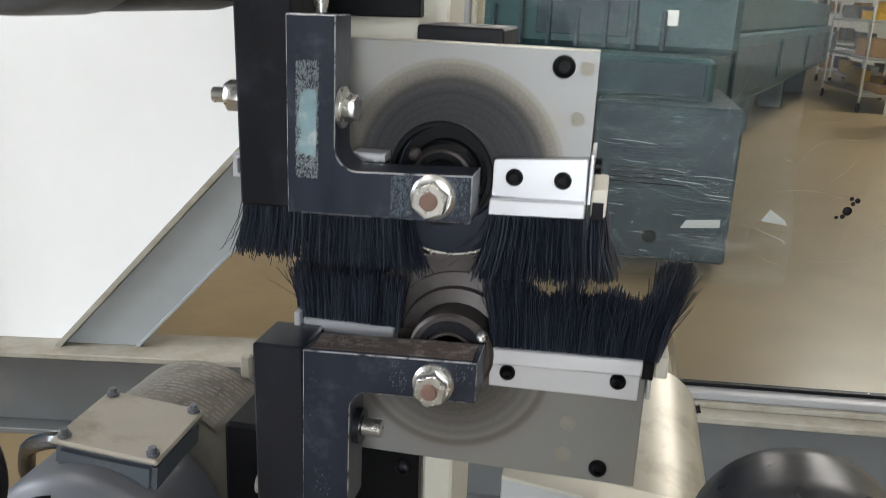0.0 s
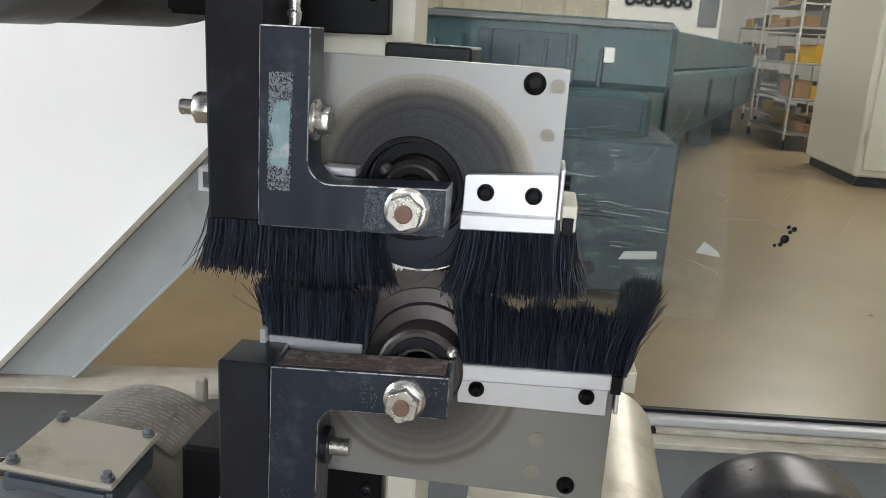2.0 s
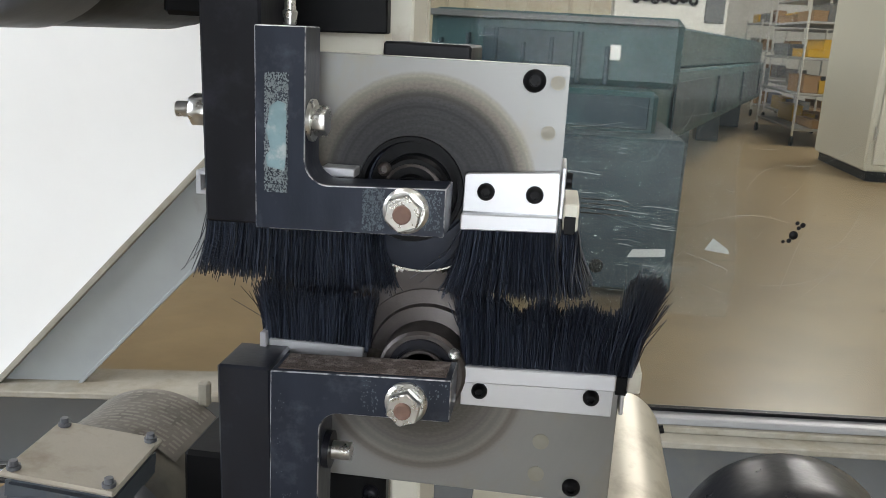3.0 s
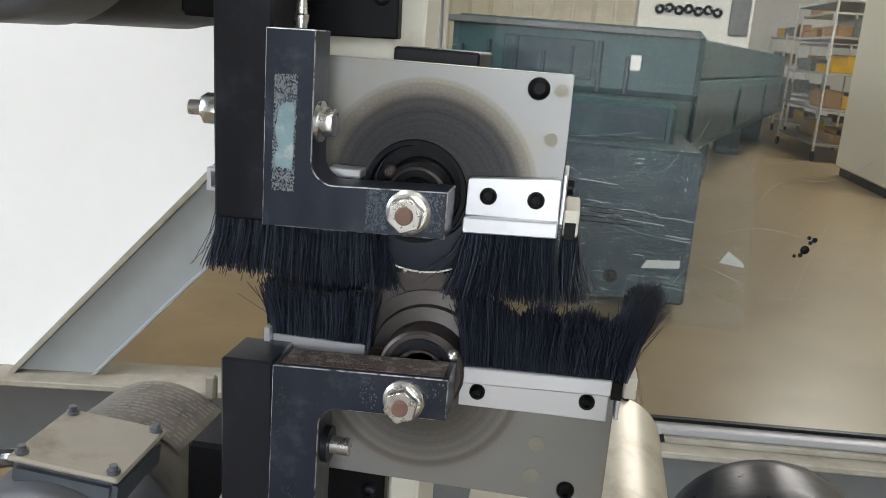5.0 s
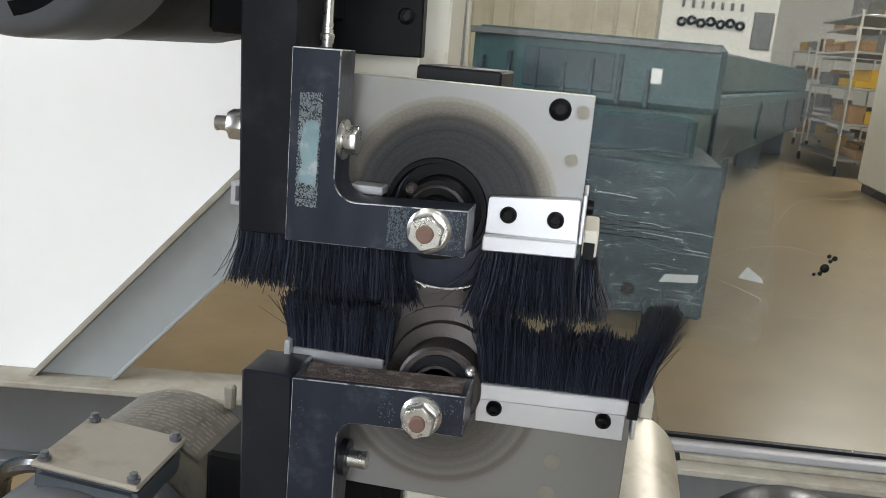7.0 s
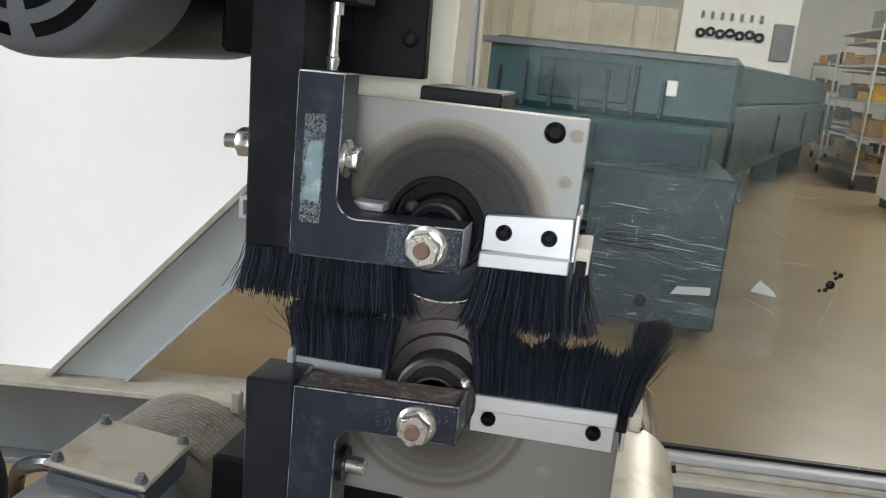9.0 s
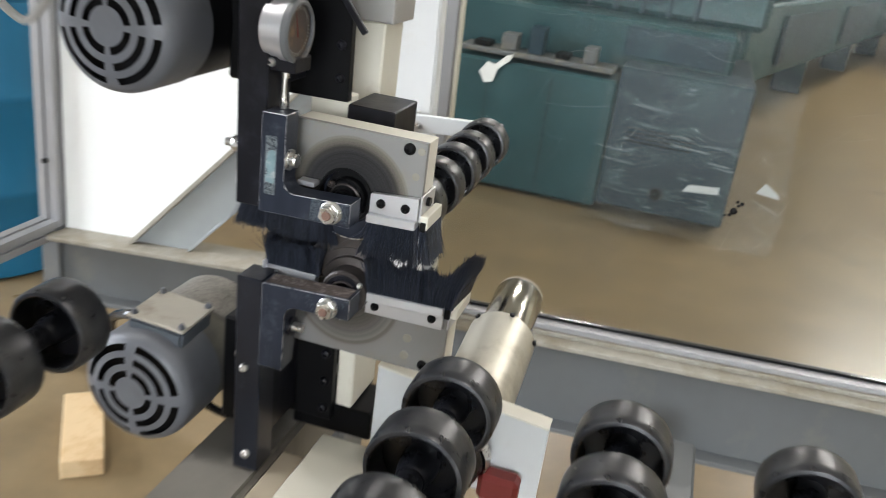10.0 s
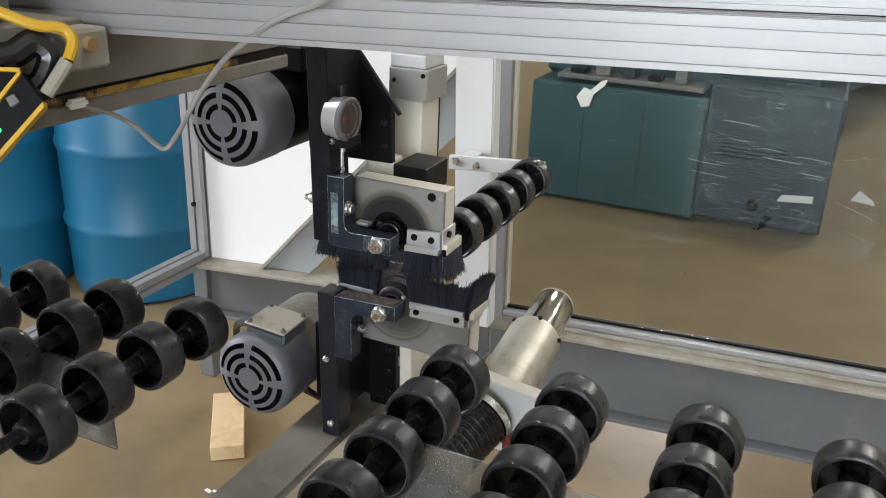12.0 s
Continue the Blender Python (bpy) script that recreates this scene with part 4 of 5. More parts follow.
flange_nut(arm, (0.0005, 0.604, 1.1090), 0.0122)
side = part("side_nut", rod(B(), (-0.0500, 0.620, 1.066), (-0.046, 0.620, 1.066), 0.0115, seg=22), M_BLACK_OX, arm)
part("cap", rod(B(), (-0.0455, 0.620, 1.066), (-0.034, 0.620, 1.066), 0.0055, seg=18), M_ZINC, side)

head = thing("cutter_unit", (0.03, 0.67, 1.03), "ground steel lower head plate with a brown worn ring", "cutter head", "cutter heads")
part("face_plate", box(B(), -0.062, 0.1235, 0.660, 0.667, 1.0275, 1.1175, 0.0006), M_PLATE_L, head)
part("block", box(B(), -0.0615, 0.1230, 0.6715, 0.706, 1.031, 1.1175, 0.0006), M_PLATE_EDGE, head, "cream coated block behind the face plate")
for hx, hz in ((0.0785, 1.0665), (0.0772, 1.0440)):
    part("plug", rod(B(), (hx, 0.6602, hz), (hx, 0.6594, hz), 0.0052, seg=18), M_DUST, head, "filled bolt hole")
cap_screw(head, (0.1000, 0.660, 1.0375), 0.0058)
disc_bm = B()
teeth = 110
one, two, c1, c2 = [], [], None, None
for i in range(teeth * 2):
    t = math.pi * i / teeth
    r = 0.0656 if i % 2 else 0.0635
    one.append(disc_bm.verts.new((0.0 + r * math.cos(t), 0.6680, 1.1050 + r * math.sin(t))))
    two.append(disc_bm.verts.new((0.0 + r * math.cos(t), 0.6710, 1.1050 + r * math.sin(t))))
disc_bm.faces.new(one)
disc_bm.faces.new(two[::-1])
for i in range(teeth * 2):
    j = (i + 1) % (teeth * 2)
    disc_bm.faces.new((one[i], two[i], two[j], one[j]))
lower_disc = part("toothed_disc", disc_bm, M_DISC, head, "dark brown steel disc with fine teeth")
part("hub", lathe(B(), (0.003, 0.6675, 1.1120), (0.003, 0, 1.1120), [(0, 0.046), (0.0005, 0.0455), (0.002, 0.037), (0.006, 0.036), (0.0075, 0.0275), (0.026, 0.0268), (0.028, 0.0250), (0.028, 0.021), (0.027, 0.020), (0.027, 0.0165), (0.031, 0.016), (0.031, 0)], 48), M_DISC, lower_disc, "turned steel hub")
part("bearing", lathe(B(), (0.003, 0.640, 1.114), (0.003, 0, 1.114), [(0, 0.0205), (0.003, 0.0205), (0.003, 0.017), (0.001, 0.0165), (0.001, 0.013), (0.0035, 0.0125), (0.0035, 0)], 36), M_BLACK_OX, lower_disc)
cap_screw(head, (0.0225, 0.640, 1.127), 0.0035, mat=M_ZINC)

angle = thing("lower_brush_holder", (0.07, 0.65, 1.09), "bright aluminium angle holding the lower brush", "brush holder", "brush holders")
part("back_leg", prism(B(), [(0.0268, 1.0895), (0.1190, 1.0915), (0.1192, 1.1110), (0.0265, 1.1070)], 0.6520, 0.6590, 0.0004), M_BRUSHED, angle)
part("channel", prism(B(), [(0.0262, 1.1072), (0.1195, 1.1112), (0.1195, 1.1210), (0.0258, 1.1180)], 0.6440, 0.6600, 0.0008), M_BRUSHED, angle)
for sx, sz in ((0.0382, 1.1000), (0.1062, 1.1030)):
    cap_screw(angle, (sx, 0.6520, sz), 0.0050)
part("side_leg", box(B(), 0.1240, 0.1265, 0.655, 0.706, 1.092, 1.119, 0.0005), M_BRUSHED, angle)
part("side_channel", box(B(), 0.1270, 0.1350, 0.652, 0.706, 1.108, 1.122, 0.001), M_CREAM, angle)
part("end_clip", box(B(), 0.1200, 0.1265, 0.6500, 0.6540, 1.107, 1.1185, 0.0004), M_BLACK, angle)
left_strip = thing("lower_left_brush_holder", (-0.06, 0.66, 1.11), "bright aluminium strip holding the brush", "brush holder", "brush holders")
part("channel", box(B(), -0.094, -0.034, 0.644, 0.656, 1.105, 1.1235, 0.0007), M_BRUSHED, left_strip)
part("clip", box(B(), -0.0985, -0.0945, 0.640, 0.656, 1.112, 1.1285, 0.0005), M_BRUSHED, left_strip)


def worn_dip(t):
    return 0.20 * math.exp(-((t - 0.38) / 0.13) ** 2) + 0.12 * (t > 0.55) + 0.05 * math.sin(t * 23)


brush("lower_left_brush", (-0.06, 0.665, 1.12), "black nylon strip brush standing behind the lower bracket",
      [(((-0.096, 0.650, 1.118), (-0.032, 0.650, 1.120), 0.033), dict(count=1100, thick=0.0050, splay0=-0.10, splay1=0.10, fan=0.09)),
       (((-0.096, 0.712, 1.118), (-0.034, 0.712, 1.118), 0.030), dict(count=900, thick=0.005, fan=0.09)),
       (((-0.097, 0.655, 1.118), (-0.097, 0.715, 1.118), 0.034), dict(count=800, thick=0.004, back=0.14))],
      [(-0.092, -0.035, 0.653, 0.656, 1.118, 1.138)])
brush("lower_right_brush", (0.075, 0.66, 1.12), "black nylon strip brush with a worn wavy edge and splayed end",
      [(((0.0265, 0.652, 1.117), (0.1190, 0.652, 1.120), 0.043), dict(count=2100, thick=0.0050, splay0=-0.14, splay1=0.10, dip=worn_dip, fan=0.10)),
       (((0.124, 0.650, 1.119), (0.129, 0.706, 1.119), 0.047), dict(count=1700, thick=0.0050, back=-0.20, fan=0.085))],
      [(0.030, 0.112, 0.655, 0.657, 1.118, 1.142)])

# ---- slides and covers behind the heads ----
slide = thing("vertical_slide", (-0.06, 0.84, 1.3), "cream and grey vertical slide unit with bolted covers", "slide unit")
part("housing", box(B(), -0.098, -0.041, 0.815, 0.88, 1.26, 1.388, 0.002), M_CREAM, slide)
part("cover", box(B(), -0.100, -0.030, 0.810, 0.885, 1.389, 1.440, 0.0015), M_GREY_HOUSING, slide)
part("cap", box(B(), -0.099, -0.036, 0.812, 0.883, 1.4405, 1.462, 0.002), M_LIGHT_PAINT, slide)
part("top_cap", box(B(), -0.097, -0.038, 0.814, 0.880, 1.4625, 1.56, 0.002), M_CREAM, slide)
part("gap_plate", box(B(), -0.095, -0.046, 0.735, 0.76, 1.285, 1.312, 0.001), M_CREAM, slide)
for sx, sz in ((-0.090, 1.420), (-0.038, 1.431)):
    cap_screw(slide, (sx, 0.810, sz), 0.0038)
block = solo("black_stop_block", box(B(), -0.045, 0.013, 0.7252, 0.805, 1.262, 1.306, 0.0015), M_BLACK_OX, (-0.015, 0.76, 1.262), "black steel stop block on the upper head", "block")
carrier = solo("slide_column", box(B(), -0.12, -0.07, 0.89, 0.95, 0.861, 1.60, 0.004), M_BLACK, (-0.095, 0.92, 0.861), "black steel column behind the cutter heads", "column")


# ---- motors ----
def fan_cowl(bm, c, y, r, seg=72):
    """A domed motor fan cover with three rings of curved vent slots cut through it."""
    cx, cz = c
    rings = [0.0, 0.30, 0.42, 0.54, 0.66, 0.77, 0.88, 0.95, 1.0]
    dome = lambda f: y + 0.014 * f ** 5
    grid = []
    for f in rings:
        grid.append([bm.verts.new((cx + f * r * math.cos(2 * math.pi * i / seg), dome(f), cz + f * r * math.sin(2 * math.pi * i / seg))) for i in range(seg)] if f else [bm.verts.new((cx, y, cz))])
    for k in range(len(rings) - 1):
        for i in range(seg):
            j = (i + 1) % seg
            slot = k in (1, 3, 5) and (i + 1) % (seg // 4) >= 3
            if slot:
                continue
            if k == 0:
                bm.faces.new((grid[0][0], grid[1][j], grid[1][i]))
            else:
                bm.faces.new((grid[k][i], grid[k][j], grid[k + 1][j], grid[k + 1][i]))
    prev = grid[-1]
    for dy, rr in ((0.022, 1.035), (0.034, 1.04), (0.085, 1.04), (0.088, 1.0)):
        nxt = [bm.verts.new((cx + rr * r * math.cos(2 * math.pi * i / seg), y + dy, cz + rr * r * math.sin(2 * math.pi * i / seg))) for i in range(seg)]
        for i in range(seg):
            j = (i + 1) % seg
            bm.faces.new((prev[i], prev[j], nxt[j], nxt[i]))
        prev = nxt
    return bm


def motor(name, c, y, length, r, label, body_mat, cowl_mat, boxed):
    x, z = c
    t = thing(name, (x, y + length / 2, z), label, "electric motor", "spindle motors")
    cowl = part("fan_cowl", fan_cowl(B(), c, y, r), cowl_mat, t, "grey slotted fan cover")
    # black disc added behind the slots as the shade inside the cowl
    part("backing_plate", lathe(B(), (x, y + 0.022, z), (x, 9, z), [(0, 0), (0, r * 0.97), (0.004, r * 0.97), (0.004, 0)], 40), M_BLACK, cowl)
    part("body", lathe(B(), (x, y + 0.075, z), (x, 9, z), [(0, r * 0.9), (0.004, r), (0.012, r * 1.015), (length - 0.11, r * 1.015), (length - 0.105, r * 0.98), (length - 0.09, r * 0.98), (length - 0.085, r * 0.93), (length - 0.075, r * 0.6), (length - 0.075, 0)], 56), body_mat, t)
    part("end_bell", lathe(B(), (x, y + length - 0.03, z), (x, 9, z), [(0, r * 0.9), (0.006, r * 0.98), (0.022, r * 0.98), (0.03, r * 0.55), (0.05, r * 0.5), (0.05, 0)], 48), M_BLACK, t)
    if boxed:
        jm = pose(-0.2275, 0.6574, 1.0234, -0.6, 5.7, 3.2)
        jb = part("terminal_box", box(B(), -0.0365, 0.0365, -0.038, 0.038, 0, 0.045, 0.004, jm @ pose(0, 0, -0.0515), 2), M_MOTOR_BOX, t, "grey terminal box with a dusty lid")
        part("lid", box(B(), -0.0385, 0.0385, -0.0400, 0.0400, 0, 0.004, 0.0015, jm @ pose(0, 0, -0.006)), M_DUST_LID, jb, "dusty tan lid")
        for sx in (-0.0318, 0.0318):
            for sy in (-0.0328, 0.0328):
                q = jm @ Vector((sx, sy, 0))
                part("screw", lathe(B(), q, q + Vector((0, 0, 1)), [(-0.002, 0.0045), (0.0006, 0.0045), (0.0006, 0.0030), (0.0040, 0.0028), (0.0040, 0)], 12), M_MOTOR_COWL, jb)
    return t


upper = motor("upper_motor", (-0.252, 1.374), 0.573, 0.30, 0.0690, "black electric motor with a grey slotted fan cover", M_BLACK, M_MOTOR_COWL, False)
part("terminal_box", box(B(), -0.255, -0.185, 0.69, 0.77, 1.435, 1.478, 0.004), M_BLACK, upper)
part("mount", box(B(), -0.185, -0.125, 0.70, 0.80, 1.315, 1.44, 0.003), M_BLACK, upper)
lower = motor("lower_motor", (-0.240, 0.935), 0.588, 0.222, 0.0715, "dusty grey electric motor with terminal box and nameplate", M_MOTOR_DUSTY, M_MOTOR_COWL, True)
M_PRINT = material("worn_print", (0.27, 0.25, 0.215), 0.5, 0.3, 0.2, 120, blotch=(0.17, 0.155, 0.13), blotch_scale=60)
plate_bm = B()
ring = []
for i in range(13):
    a = radians(48 + i * 6.5)
    ring.append([plate_bm.verts.new((-0.240 + 0.0762 * math.cos(a), yy, 0.935 + 0.0762 * math.sin(a))) for yy in (0.712, 0.716, 0.788, 0.792)])
for one, two in zip(ring, ring[1:]):
    for k in range(3):
        plate_bm.faces.new((one[k], one[k + 1], two[k + 1], two[k]))
name_plate = part("nameplate", plate_bm, material("dull_nameplate", (0.19, 0.172, 0.148), 0.45, 0.4, 0.15, 80, 0.05, 200, 0.5, (0.14, 0.126, 0.108), 40, (0.5, 0.65)), lower, "dull metal nameplate with rows of unreadable print")
prng = random.Random(3)
for k in range(13):
    bars = B()
    a0, y = 52, 0.7175 + k * 0.0055
    while a0 < 120:
        w = prng.uniform(2.5, 9)
        vs = [bars.verts.new((-0.240 + 0.0766 * math.cos(radians(a)), yy, 0.935 + 0.0766 * math.sin(radians(a)))) for a, yy in ((a0, y), (a0 + w, y), (a0 + w, y + 0.0026), (a0, y + 0.0026))]
        bars.faces.new(vs)
        a0 += w + prng.uniform(0.8, 3)
    part("print_bar", bars, M_PRINT, name_plate)
part("lug", box(B(), -0.205, -0.195, 0.790, 0.798, 1.000, 1.022, 0.002), M_DUST, lower)
part("mount", box(B(), -0.168, -0.1175, 0.68, 0.80, 0.87, 1.02, 0.003), M_BLACK, lower)
part("cable_gland", rod(B(), (-0.250, 0.645, 1.010), (-0.268, 0.645, 1.008), 0.008, seg=14), M_BLACK, lower)
motor_cable = solo("motor_cable", pipe(B(), [(-0.262, 0.645, 1.008), (-0.29, 0.650, 1.002), (-0.325, 0.67, 0.975), (-0.335, 0.70, 0.92), (-0.30, 0.80, 0.80), (-0.20, 0.86, 0.72), (-0.13, 0.78, 0.74)], 0.0065), M_HOSE, (-0.262, 0.63, 1.03), "dark motor cable looping behind the motor", "cable")
lead = solo("motor_lead", pipe(B(), [(-0.205, 0.70, 0.893), (-0.20, 0.70, 0.87), (-0.18, 0.72, 0.845), (-0.168, 0.78, 0.81)], 0.005), M_HOSE, (-0.2, 0.7, 0.87), "short black motor lead", "cable")

# ---- dial indicator ----
dial = thing("dial_indicator", (-0.076, 0.625, 1.313), "round dial indicator gauge on a black clamp", "dial gauge")
dc, ax = Vector((-0.081, 0.628, 1.394)), Vector((1.0, -0.02, 0)).normalized()
part("case", lathe(B(), dc - ax * 0.016, dc + ax, [(0, 0), (0, 0.026), (0.002, 0.029), (0.018, 0.029), (0.018, 0.0315), (0.026, 0.0315), (0.028, 0.029)], 44), M_BRUSHED, dial, "satin metal case")
part("bezel", lathe(B(), dc + ax * 0.0105, dc + ax, [(0, 0.0318), (0.006, 0.0322), (0.008, 0.030), (0.008, 0.027), (0.006, 0.0268)], 44), M_MOTOR, dial)
face = part("face", lathe(B(), dc + ax * 0.0135, dc + ax, [(0, 0.028), (0.0005, 0.028), (0.0005, 0)], 40), M_DIAL, dial, "brownish dial face")
side_ax = ax.cross(Vector((0, 0, 1)))
ticks = B()
for i in range(40):
    a = 2 * math.pi * i / 40
    u = side_ax * math.cos(a) + Vector((0, 0, 1)) * math.sin(a)
    w = side_ax * math.sin(a) - Vector((0, 0, 1)) * math.cos(a)
    p = dc + ax * 0.0143
    ticks.faces.new([ticks.verts.new(p + u * rr + w * s) for rr, s in ((0.0215, -0.0004), (0.0255, -0.0004), (0.0255, 0.0004), (0.0215, 0.0004))])
part("scale_marks", ticks, M_LIGHT_PAINT, face)
part("needle", rod(B(), dc + ax * 0.0148 - Vector((0, 0, 0.006)), dc + ax * 0.0148 + side_ax * 0.006 + Vector((0, 0, 0.019)), 0.0008, 0.0003, 6), M_RED, face)
crystal = part("crystal", lathe(B(), dc + ax * 0.0185, dc + ax, [(0, 0.0275), (0.001, 0.022), (0.002, 0.010), (0.0022, 0)], 36), M_CRYSTAL, dial)
crystal.visible_shadow = False
part("plunger_cap", lathe(B(), (-0.079, 0.630, 1.424), (-0.079, 0.630, 2), [(0, 0.004), (0.008, 0.004), (0.008, 0.0062), (0.018, 0.0062), (0.018, 0)], 16), M_BLACK_OX, dial)
part("stem", rod(B(), (-0.077, 0.628, 1.366), (-0.077, 0.628, 1.345), 0.004, seg=14), M_ZINC, dial)
part("clamp", box(B(), -0.095, -0.062, 0.618, 0.655, 1.352, 1.368, 0.001), M_BLACK_OX, dial, "black clamp block")
cap_screw(dial, (-0.089, 0.618, 1.3605), 0.0048, mat=M_ZINC)
part("spindle", rod(B(), (-0.077, 0.626, 1.345), (-0.077, 0.626, 1.3128), 0.0028, seg=12), M_ZINC, dial)
part("contact", lathe(B(), (-0.077, 0.626, 1.3128), (-0.077, 0.626, 2), [(0, 0.0034), (0.007, 0.0042), (0.008, 0.0032), (0.0135, 0.0030)], 14), M_ZINC, dial)

# ---- dust extraction ----
duct = thing("dust_duct", (0.14, 0.95, 0.9), "stepped stainless steel dust extraction duct", "duct")
pa, pb = Vector((0.147, 0.7135, 0.918)), Vector((0.141, 1.05, 0.967))
part("wide_tube", lathe(B(), pa, pb, [(0, 0.050), (0.222, 0.050), (0.223, 0.043), (0.219, 0.042)], 48), M_STAINLESS, duct)
part("narrow_tube", lathe(B(), pa, pb, [(0.215, 0.0385), (0.340, 0.0385), (0.343, 0.037), (0.343, 0.030), (0.336, 0.029), (0.336, 0)], 48), M_CHROME, duct, "polished steel spigot")
part("end_cap", lathe(B(), pa, pb, [(0.3432, 0.0), (0.3432, 0.0360), (0.3445, 0.0372), (0.3475, 0.0372), (0.3485, 0.0355), (0.3485, 0)], 48), M_DUST_LID, duct, "dusty tan end cap")
for k in range(6):
    a = k * math.pi / 3 + 0.3
    p = pa + (pb - pa).normalized() * 0.212 + Vector((math.cos(a), 0, math.sin(a))) * 0.0505
    part("screw", rod(B(), p, p + Vector((math.cos(a), 0, math.sin(a))) * 0.004, 0.004, seg=10), M_BLACK_OX, duct)
mount = thing("duct_plate", (0.14, 0.72, 0.86), "light grey steel plate carrying the dust duct", "plate")
part("plate", prism(B(), [(0.035, 0.86), (0.255, 0.86), (0.255, 0.972), (0.035, 0.996)], 0.700, 0.712, 0.001), M_LIGHT_PAINT, mount)
part("edge", prism(B(), [(0.035, 0.996), (0.255, 0.972), (0.255, 0.975), (0.035, 0.999)], 0.698, 0.724, 0.0005), M_PLATE_EDGE, mount)
part("red_fitting", box(B(), 0.185, 0.235, 0.670, 0.699, 0.868, 0.905, 0.006), M_RED, mount, "small red fitting")
hose = thing("flexible_hose", (0.14, 0.62, 0.88), "black ribbed flexible dust hose with a metal clamp", "hose")
ha, hb = Vector((0.148, 0.699, 0.925)), Vector((0.085, 0.46, 0.855))
prof = []
for k in range(44):
    prof.append((0.002 + k * 0.0058, 0.0440 + (0.0030 if k % 2 else 0)))
part("tube", lathe(B(), ha, hb, prof, 40), M_HOSE, hose)
part("clamp", lathe(B(), ha, hb, [(0.004, 0.049), (0.004, 0.0505), (0.016, 0.0505), (0.016, 0.049)], 44, True), M_ZINC, hose, "zinc hose clamp")


# ---- conveyor wheels ----
def wheel_meshes():
    a, b = Vector((0, -0.021, 0)), Vector((0, 1, 0))
    tread = lathe(B(), a, b, [(0.001, 0.0375), (0, 0.039), (0.0008, 0.0418), (0.004, 0.0436), (0.012, 0.0440), (0.030, 0.0440), (0.038, 0.0436), (0.0412, 0.0418), (0.042, 0.039), (0.041, 0.0375), (0.034, 0.0355), (0.027, 0.0350)], 48, True)
    web = lathe(B(), a, b, [(0.027, 0.0352), (0.0275, 0.016), (0.0335, 0.016), (0.034, 0.0357)], 40, True)
    hub = lathe(B(), a, b, [(-0.004, 0.0085), (-0.004, 0.0125), (0.004, 0.0145), (0.0165, 0.0165), (0.0255, 0.0165), (0.038, 0.0145), (0.046, 0.0125), (0.046, 0.0085)], 28)
    o = Vector((0, 0, 0))
    return finish("wheel", tread, M_TREAD, o), finish("web", web, M_RUBBER, o), finish("hub", hub, M_RUBBER, o)


W_TREAD, W_WEB, W_HUB = wheel_meshes()


def wheel(row, y):
    """A dark plastic conveyor wheel on an axle: worn tread, recessed web and hub; its axis lies along y."""
    w = new("wheel", W_TREAD)
    w.parent, w.location = row, (0, y - row.location.y, 0)
    for nm, me in (("web", W_WEB), ("hub", W_HUB)):
        new(nm, me).parent = w
    return w


WZ = 1.108
rows = [(0.180, (0.483, 0.389, 0.292, 0.200)), (0.337, (0.491, 0.405, 0.317, 0.225)), (0.499, (0.511, 0.420, 0.330, 0.240)), (0.664, (0.529, 0.440, 0.350)), (0.83, (0.54, 0.45)),
        (-0.207, (0.436, 0.344, 0.250, 0.159)), (-0.355, (0.427, 0.344, 0.242, 0.150)), (-0.502, (0.422, 0.332, 0.240)), (-0.65, (0.42, 0.33, 0.24)), (-0.003, (1.275, 1.172, 1.080, 0.988, 0.896))]
for rx, ys in rows:
    zz = WZ - 0.05 * max(0, rx - 0.28) if rx != -0.003 else 1.142
    ya, yb = (0.03 if rx > 0.1 else -0.03 if rx < -0.1 else min(ys) - 0.06), max(ys) + 0.035
    row = thing("roller_row", (rx, (ya + yb) / 2, zz), "row of worn dark plastic conveyor wheels on a black axle", "conveyor roller", "conveyor roller rows")
    part("axle", rod(B(), (rx, ya, zz), (rx, yb, zz), 0.0082, seg=16), M_RUBBER, row)
    for wy in ys:
        wheel(row, wy)
    for one, two in zip(ys, ys[1:]):
        part("spacer", lathe(B(), (rx, two + 0.026, zz), (rx, 9, zz), [(0, 0.0095), (0, 0.0118), (one - two - 0.052, 0.0118), (one - two - 0.052, 0.0095)], 18), M_RUBBER, row)
for xs, yy in (((0.150, 0.9), 0.347), ((-0.78, -0.240), 0.298)):
    guard = solo("clear_guard_strip", box(B(), xs[0], xs[1], yy - 0.002, yy + 0.002, 0.975, 1.0995, 0.0006), M_ACRYLIC, (sum(xs) / 2, yy, 0.975), "scuffed clear plastic strip between the conveyor wheels", "guard", "guard strips")
    guard.visible_shadow = False
for xs, yy in (((0.12, 1.05), 0.02), ((-0.85, -0.12), -0.04)):
    sr = thing("conveyor_side_rail", (sum(xs) / 2, yy, FLOOR), "grey steel side rail that carries the axles", "rail", "conveyor rails")
    part("rail", box(B(), xs[0], xs[1], yy - 0.015, yy + 0.012, 1.09, 1.15, 0.003), M_STEEL_PAINT, sr)
    for lx in (xs[0] + 0.03, xs[1] - 0.03):
        part("leg", box(B(), lx - 0.02, lx + 0.02, yy - 0.055, yy - 0.0155, FLOOR, 1.13, 0.003), M_STEEL_PAINT, sr)
rail = thing("wheel_rail", (-0.09, 1.29, 1.12), "white painted steel bracket bar with two bolts", "bracket")
part("bar", prism(B(), [(-0.203, 1.128), (0.022, 1.148), (0.022, 1.178), (-0.203, 1.161)], 1.290, 1.302, 0.001), M_LIGHT_PAINT, rail)
